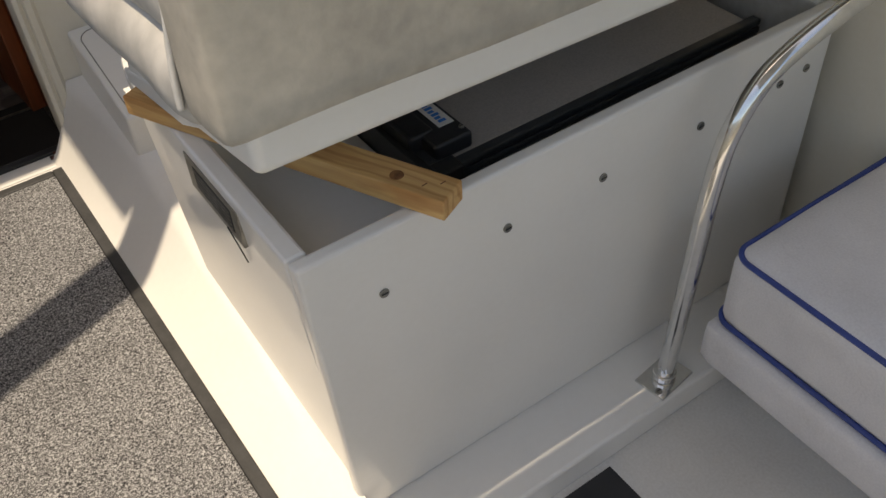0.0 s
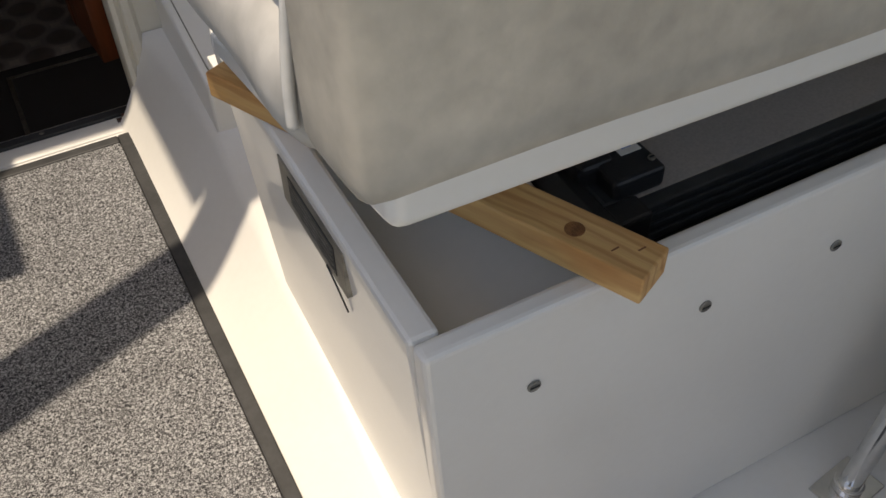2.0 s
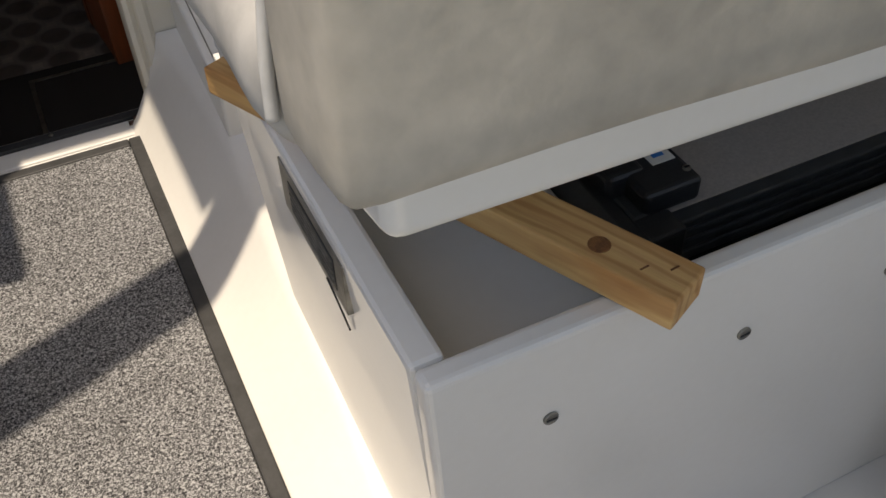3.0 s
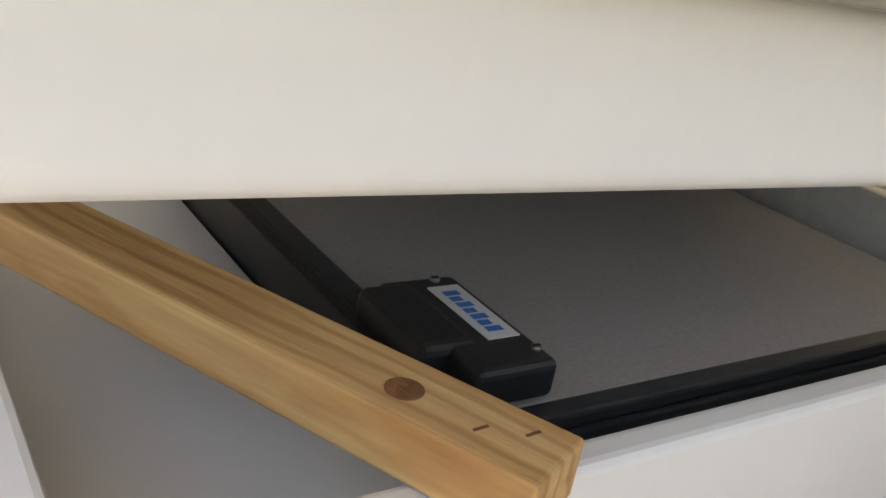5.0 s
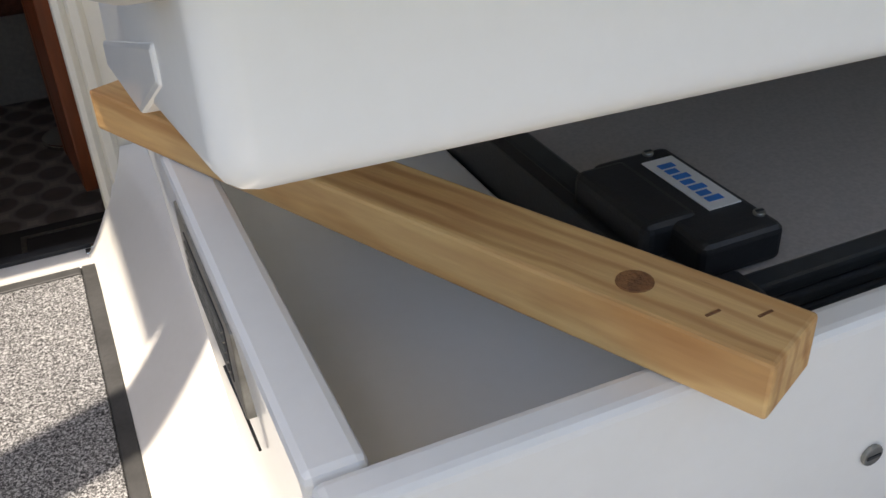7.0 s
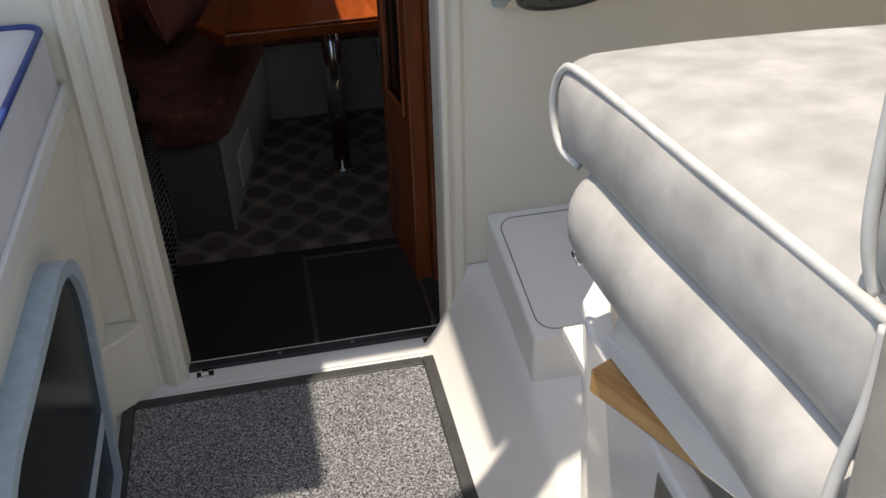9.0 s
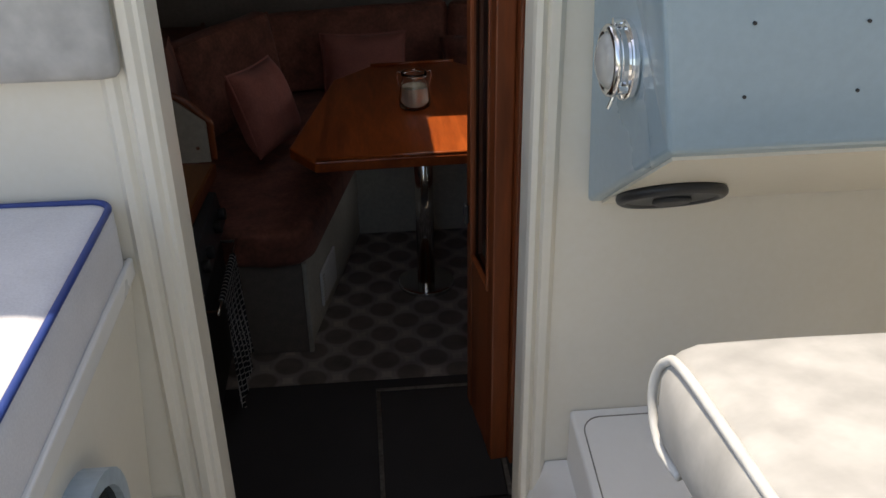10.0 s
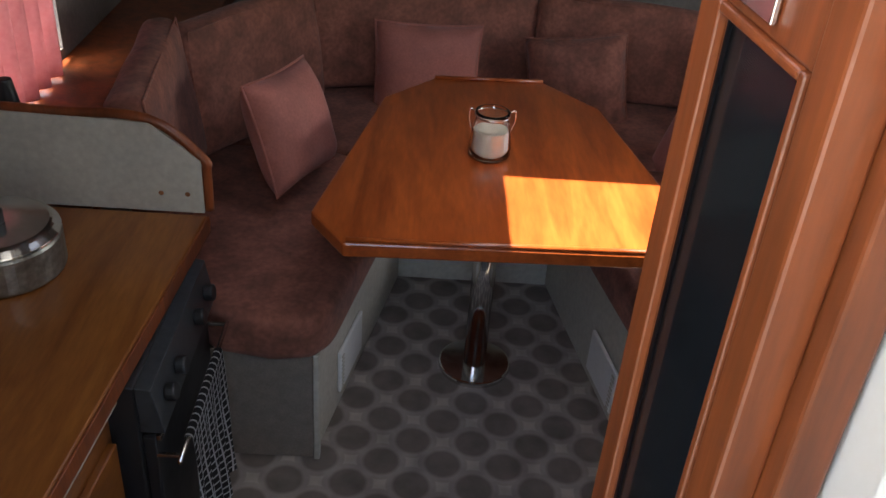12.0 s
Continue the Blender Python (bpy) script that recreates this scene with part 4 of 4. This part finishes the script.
# curtain in the window
cu = thing("curtain", pose(0, 0, 0), "pleated pink curtain drawn at the side window", "curtain")
bm = bmesh.new()
prev = None
for k in range(60):
    y = 2.78 + 0.72 * k / 59
    x = -1.365 + 0.022 * math.sin(k * 0.85)
    cur = [bm.verts.new((x, y, WINZ0 - 0.02)), bm.verts.new((x * 1.0, y, WINZ1 + 0.03))]
    if prev:
        bm.faces.new((prev[0], cur[0], cur[1], prev[1]))
    prev = cur
bmesh.ops.solidify(bm, geom=bm.faces[:], thickness=0.002)
part("cloth", bm, CURTAIN, cu, smooth=True)
part("wire", tube([(-1.365, 2.76, WINZ1 + 0.032), (-1.365, 3.1, WINZ1 + 0.032), (-1.365, 3.63, WINZ1 + 0.032)], 0.003), STEEL, cu, smooth=True)

# ---------------------------------------------------------------- U-shaped settee
base = thing("plinth", pose(0, 0, FZ), "cream panelled base of the U-shaped settee", "plinth")
H0 = 0.355
part("port_front", rbox(-0.79, 2.63, 0.003, -0.508, 2.65, H0, 0.003), GREYPANEL, base, "grey carpeted end panel")
part("corner_trim", rbox(-0.507, 2.622, 0.003, -0.492, 2.652, H0, 0.003), PALEPANEL, base)
part("port_side", prism([(-0.505, 2.653), (-0.325, 3.51), (-0.345, 3.515), (-0.525, 2.653)], 0.003, H0, "z"), PALEPANEL, base)
part("bow_side", prism([(-0.3245, 3.511), (0.19, 3.511), (0.19, 3.53), (-0.3245, 3.53)], 0.003, H0, "z"), PALEPANEL, base)
part("starboard_side", prism([(0.191, 3.515), (0.345, 2.66), (0.365, 2.66), (0.211, 3.52)], 0.003, H0, "z"), PALEPANEL, base)
part("starboard_front", rbox(0.366, 2.64, 0.003, 1.0, 2.66, H0, 0.003), GREYPANEL, base, "grey carpeted end panel")
for sgn, m in ((1, Matrix.Translation((-0.470, 2.83, 0.0)) @ Matrix.Rotation(math.atan2(0.857, 0.18), 4, "Z")), (-1, Matrix.Translation((0.312, 2.80, 0.0)) @ Matrix.Rotation(math.atan2(0.857, -0.155), 4, "Z"))):
    hv = thing("heater_vent", Matrix.Translation((0, 0, FZ)) @ m, "white plastic air vent in the settee base", "vent")
    s0, s1 = (-0.014, -0.003) if sgn > 0 else (0.003, 0.014)
    part("plate", rbox(0, s0, 0.06, 0.21, s1, 0.20, 0.004), WHITEPL, hv)
    for k in range(9):
        part("slat", rbox(0.006, s0 - 0.003 if sgn > 0 else s1 + 0.0003, 0.068 + k * 0.014, 0.024, s0 - 0.0003 if sgn > 0 else s1 + 0.003, 0.075 + k * 0.014, 0.001), PALEPANEL, hv)

def soft_prism(outline, z0, z1, r, wob=0.006, freq=5, cuts=3):
    bm = prism(outline, z0, z1, "z")
    bmesh.ops.bevel(bm, geom=bm.edges[:], offset=r, segments=4, affect="EDGES", profile=0.5)
    bmesh.ops.triangulate(bm, faces=[f for f in bm.faces if len(f.verts) > 4])
    for v in bm.verts:
        v.co += wob * noise.noise_vector(v.co * freq)
    return bm

def settee_cushion(outline, label):
    t = thing("settee_cushion", pose(0, 0, 0), label, "cushion", "settee cushions")
    part("pad", soft_prism(outline, FZ + H0 + 0.001, FZ + H0 + 0.135, 0.035), MAUVE, t, smooth=True)

settee_cushion([(-1.07, 2.72), (-0.80, 2.66), (-0.74, 2.60), (-0.60, 2.585), (-0.50, 2.60), (-0.46, 2.66), (-0.31, 3.38), (-0.55, 3.50), (-1.05, 3.50)], "worn mauve velour settee cushion with rounded end")
settee_cushion([(-1.05, 3.505), (-0.54, 3.505), (-0.305, 3.42), (0.18, 3.42), (0.40, 3.505), (1.05, 3.505), (0.9, 4.3), (-0.9, 4.3)], "mauve velour settee cushion across the bow")
settee_cushion([(0.17, 3.38), (0.32, 2.60), (1.0, 2.60), (1.05, 3.50), (0.42, 3.50)], "mauve velour settee cushion along starboard")

def settee_back(cx, cy, w, z0, z1, ang, lean, label):
    t = thing("settee", pose(cx, cy, z0, lean, 0, ang), label, "settee", "settee backrests")
    part("pad", pad(-w / 2, -0.055, 0, w / 2, 0.055, z1 - z0, 0.045, 0, 18, 6, 10, 0.008, 5), MAUVE, t, smooth=True)
    hh = z1 - z0
    part("seam_piping", tube(smooth_path([(-w / 2 + 0.012, -0.04, 0.03), (-w / 2 + 0.012, -0.043, hh * 0.5), (-w / 2 + 0.02, -0.042, hh - 0.03), (-w / 2 + 0.06, -0.042, hh - 0.014), (0, -0.042, hh - 0.013), (w / 2 - 0.06, -0.042, hh - 0.014), (w / 2 - 0.02, -0.042, hh - 0.03), (w / 2 - 0.012, -0.043, hh * 0.5), (w / 2 - 0.012, -0.04, 0.03)], 4), 0.004, sub=6), MAUVE, t, smooth=True)

ZB = FZ + H0 + 0.136
settee_back(-0.93, 3.075, 0.62, ZB, 0.345, 97, -7, "mauve velour settee backrest along port")
settee_back(-0.80, 3.62, 0.62, ZB, 0.30, 60, -7, "mauve velour settee backrest at the port corner")
settee_back(-0.28, 4.06, 0.85, ZB, 0.25, 12, -8, "mauve velour settee backrest across the bow")
settee_back(0.50, 4.04, 0.78, ZB, 0.25, -12, -8, "mauve velour settee backrest across the bow")
settee_back(0.95, 3.55, 0.62, ZB, 0.28, -60, -7, "mauve velour settee backrest at the starboard corner")
settee_back(1.05, 2.95, 0.62, ZB, 0.30, -95, -7, "mauve velour settee backrest along starboard")

def pillow(m, w, h, label, material):
    t = thing("scatter_cushion", m, label, "cushion", "scatter cushions")
    bm = bmesh.new()
    N = 18
    for s in (1, -1):
        g = [[None] * (N + 1) for _ in range(N + 1)]
        for i in range(N + 1):
            for k in range(N + 1):
                u, v = 2 * i / N - 1, 2 * k / N - 1
                pin = 1 - 0.07 * (1 - u * u) * abs(v) ** 3 - 0.07 * (1 - v * v) * abs(u) ** 3
                d = 0.075 * ((1 - u ** 4) * (1 - v ** 4)) ** 0.6
                g[i][k] = bm.verts.new((u * w / 2 * (1 - 0.06 * (1 - v * v) * abs(u)), s * d + 0.006 * noise.noise(Vector((u * 2, v * 2, s))), v * h / 2 * (1 - 0.06 * (1 - u * u) * abs(v))))
        for i in range(N):
            for k in range(N):
                bm.faces.new((g[i][k], g[i + 1][k], g[i + 1][k + 1], g[i][k + 1]))
    bmesh.ops.remove_doubles(bm, verts=bm.verts, dist=0.002)
    part("cover", bm, material, t, smooth=True)
    edge = []
    for k in range(40):
        a = k / 40 * 4
        side, f = int(a), a - int(a)
        u, v = [(-1 + 2 * f, -1), (1, -1 + 2 * f), (1 - 2 * f, 1), (-1, 1 - 2 * f)][side]
        edge.append((u * w / 2 * (1 - 0.06 * (1 - v * v)), 0, v * h / 2 * (1 - 0.06 * (1 - u * u))))
    part("piping", tube(edge, 0.004, True, 8), material, t, smooth=True)

pillow(pose(-0.635, 3.18, 0.115, -20, 2, 66), 0.30, 0.31, "dusty pink velvet scatter cushion against the backrest", PINK)
pillow(pose(-0.265, 3.93, -0.01, -14, 2, 8), 0.38, 0.36, "dusty pink velvet scatter cushion against the backrest", PINK)
pillow(pose(0.27, 3.93, -0.02, -14, -10, -10), 0.36, 0.36, "mauve scatter cushion against the backrest", MAUVE)
pillow(pose(0.62, 3.45, -0.02, -14, 8, -65), 0.36, 0.36, "dusty pink scatter cushion against the backrest", PINK)

# ---------------------------------------------------------------- table and jar
tb = thing("dinette_table", pose(0, 0, 0), "varnished teak dinette table on a steel pedestal", "table")
oct_ = [(-0.428, 2.522), (0.29, 2.545), (0.372, 2.66), (0.236, 3.33), (0.09, 3.505), (-0.244, 3.485), (-0.385, 3.32), (-0.512, 2.648)]
part("tabletop", prism(oct_, 0.122, 0.158, "z", 0.005), TEAK, tb, "varnished teak top")
fid = [(Vector((p[0], p[1], 0)) - Vector((-0.07, 3.0, 0))) * 0.985 + Vector((-0.07, 3.0, 0)) for p in oct_]
for i in (4, 0):
    p, q = fid[i], fid[(i + 1) % 8]
    part("fiddle_rail", tube([(p.x, p.y, 0.163), ((p.x + q.x) / 2, (p.y + q.y) / 2, 0.163), (q.x, q.y, 0.163)], 0.006), TEAK, tb, smooth=True)
part("pedestal", disc(0.034, 0.70, pose(-0.07, 3.05, FZ + 0.37), 28), STEEL, tb, "polished steel pedestal", True)
part("base_plate", disc(0.11, 0.02, pose(-0.07, 3.05, FZ + 0.012), 36, 0.006), STEEL, tb, "round steel foot")
part("top_plate", disc(0.09, 0.012, pose(-0.07, 3.05, 0.115), 30), DULL, tb)
jar = thing("candle_jar", pose(-0.098, 2.985, 0.1585), "clip-top glass jar candle on the table", "candle")
prof = [(0.0, 0.0), (0.046, 0.0), (0.054, 0.006), (0.055, 0.03), (0.047, 0.085), (0.04, 0.105), (0.041, 0.112), (0.044, 0.116), (0.044, 0.122), (0.038, 0.122), (0.037, 0.105), (0.044, 0.083), (0.051, 0.03), (0.049, 0.008), (0.0, 0.006)]
bm = bmesh.new()
g = [[bm.verts.new((p[0] * math.cos(a), p[0] * math.sin(a), p[1])) for p in prof] for a in (2 * math.pi * k / 24 for k in range(24))]
for i in range(24):
    for k in range(len(prof) - 1):
        bm.faces.new((g[i][k], g[(i + 1) % 24][k], g[(i + 1) % 24][k + 1], g[i][k + 1]))
bmesh.ops.remove_doubles(bm, verts=bm.verts, dist=0.0002)
part("glass", bm, GLASS, jar, "clear faceted glass", True)
part("wax", disc(0.0488, 0.066, pose(0, 0, 0.042), 24, 0.003, 0.0445), WAX, jar, "cream wax")
part("wire_ring", ring(0.044, 0.0015, pose(0, 0, 0.112), 30, 8), STEEL, jar, smooth=True)
for s in (-1, 1):
    part("wire_clip", tube(smooth_path([(s * 0.05, 0, 0.07), (s * 0.058, 0, 0.1), (s * 0.056, 0, 0.125), (s * 0.044, 0, 0.12)], 5), 0.0015), STEEL, jar, smooth=True)

# bar and post out of view, added to cast a slanted shadow band
bow = thing("canopy_bow", pose(0, 0, 0), "unseen pale bar added to cast the slanted shadow band", "canopy frame")
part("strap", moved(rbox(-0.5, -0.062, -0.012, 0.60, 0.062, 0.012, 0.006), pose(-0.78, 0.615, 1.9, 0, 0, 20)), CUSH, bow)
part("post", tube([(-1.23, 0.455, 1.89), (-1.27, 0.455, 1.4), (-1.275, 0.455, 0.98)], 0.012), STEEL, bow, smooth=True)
# ---------------------------------------------------------------- water around
setting("water", rbox(-400, -400, -1.3, 400, 400, -1.25, 0.0), mat("sea_water", (0.03, 0.06, 0.07), 0.15, bump=0.6, bump_scale=4), "open water around the boat", "water")
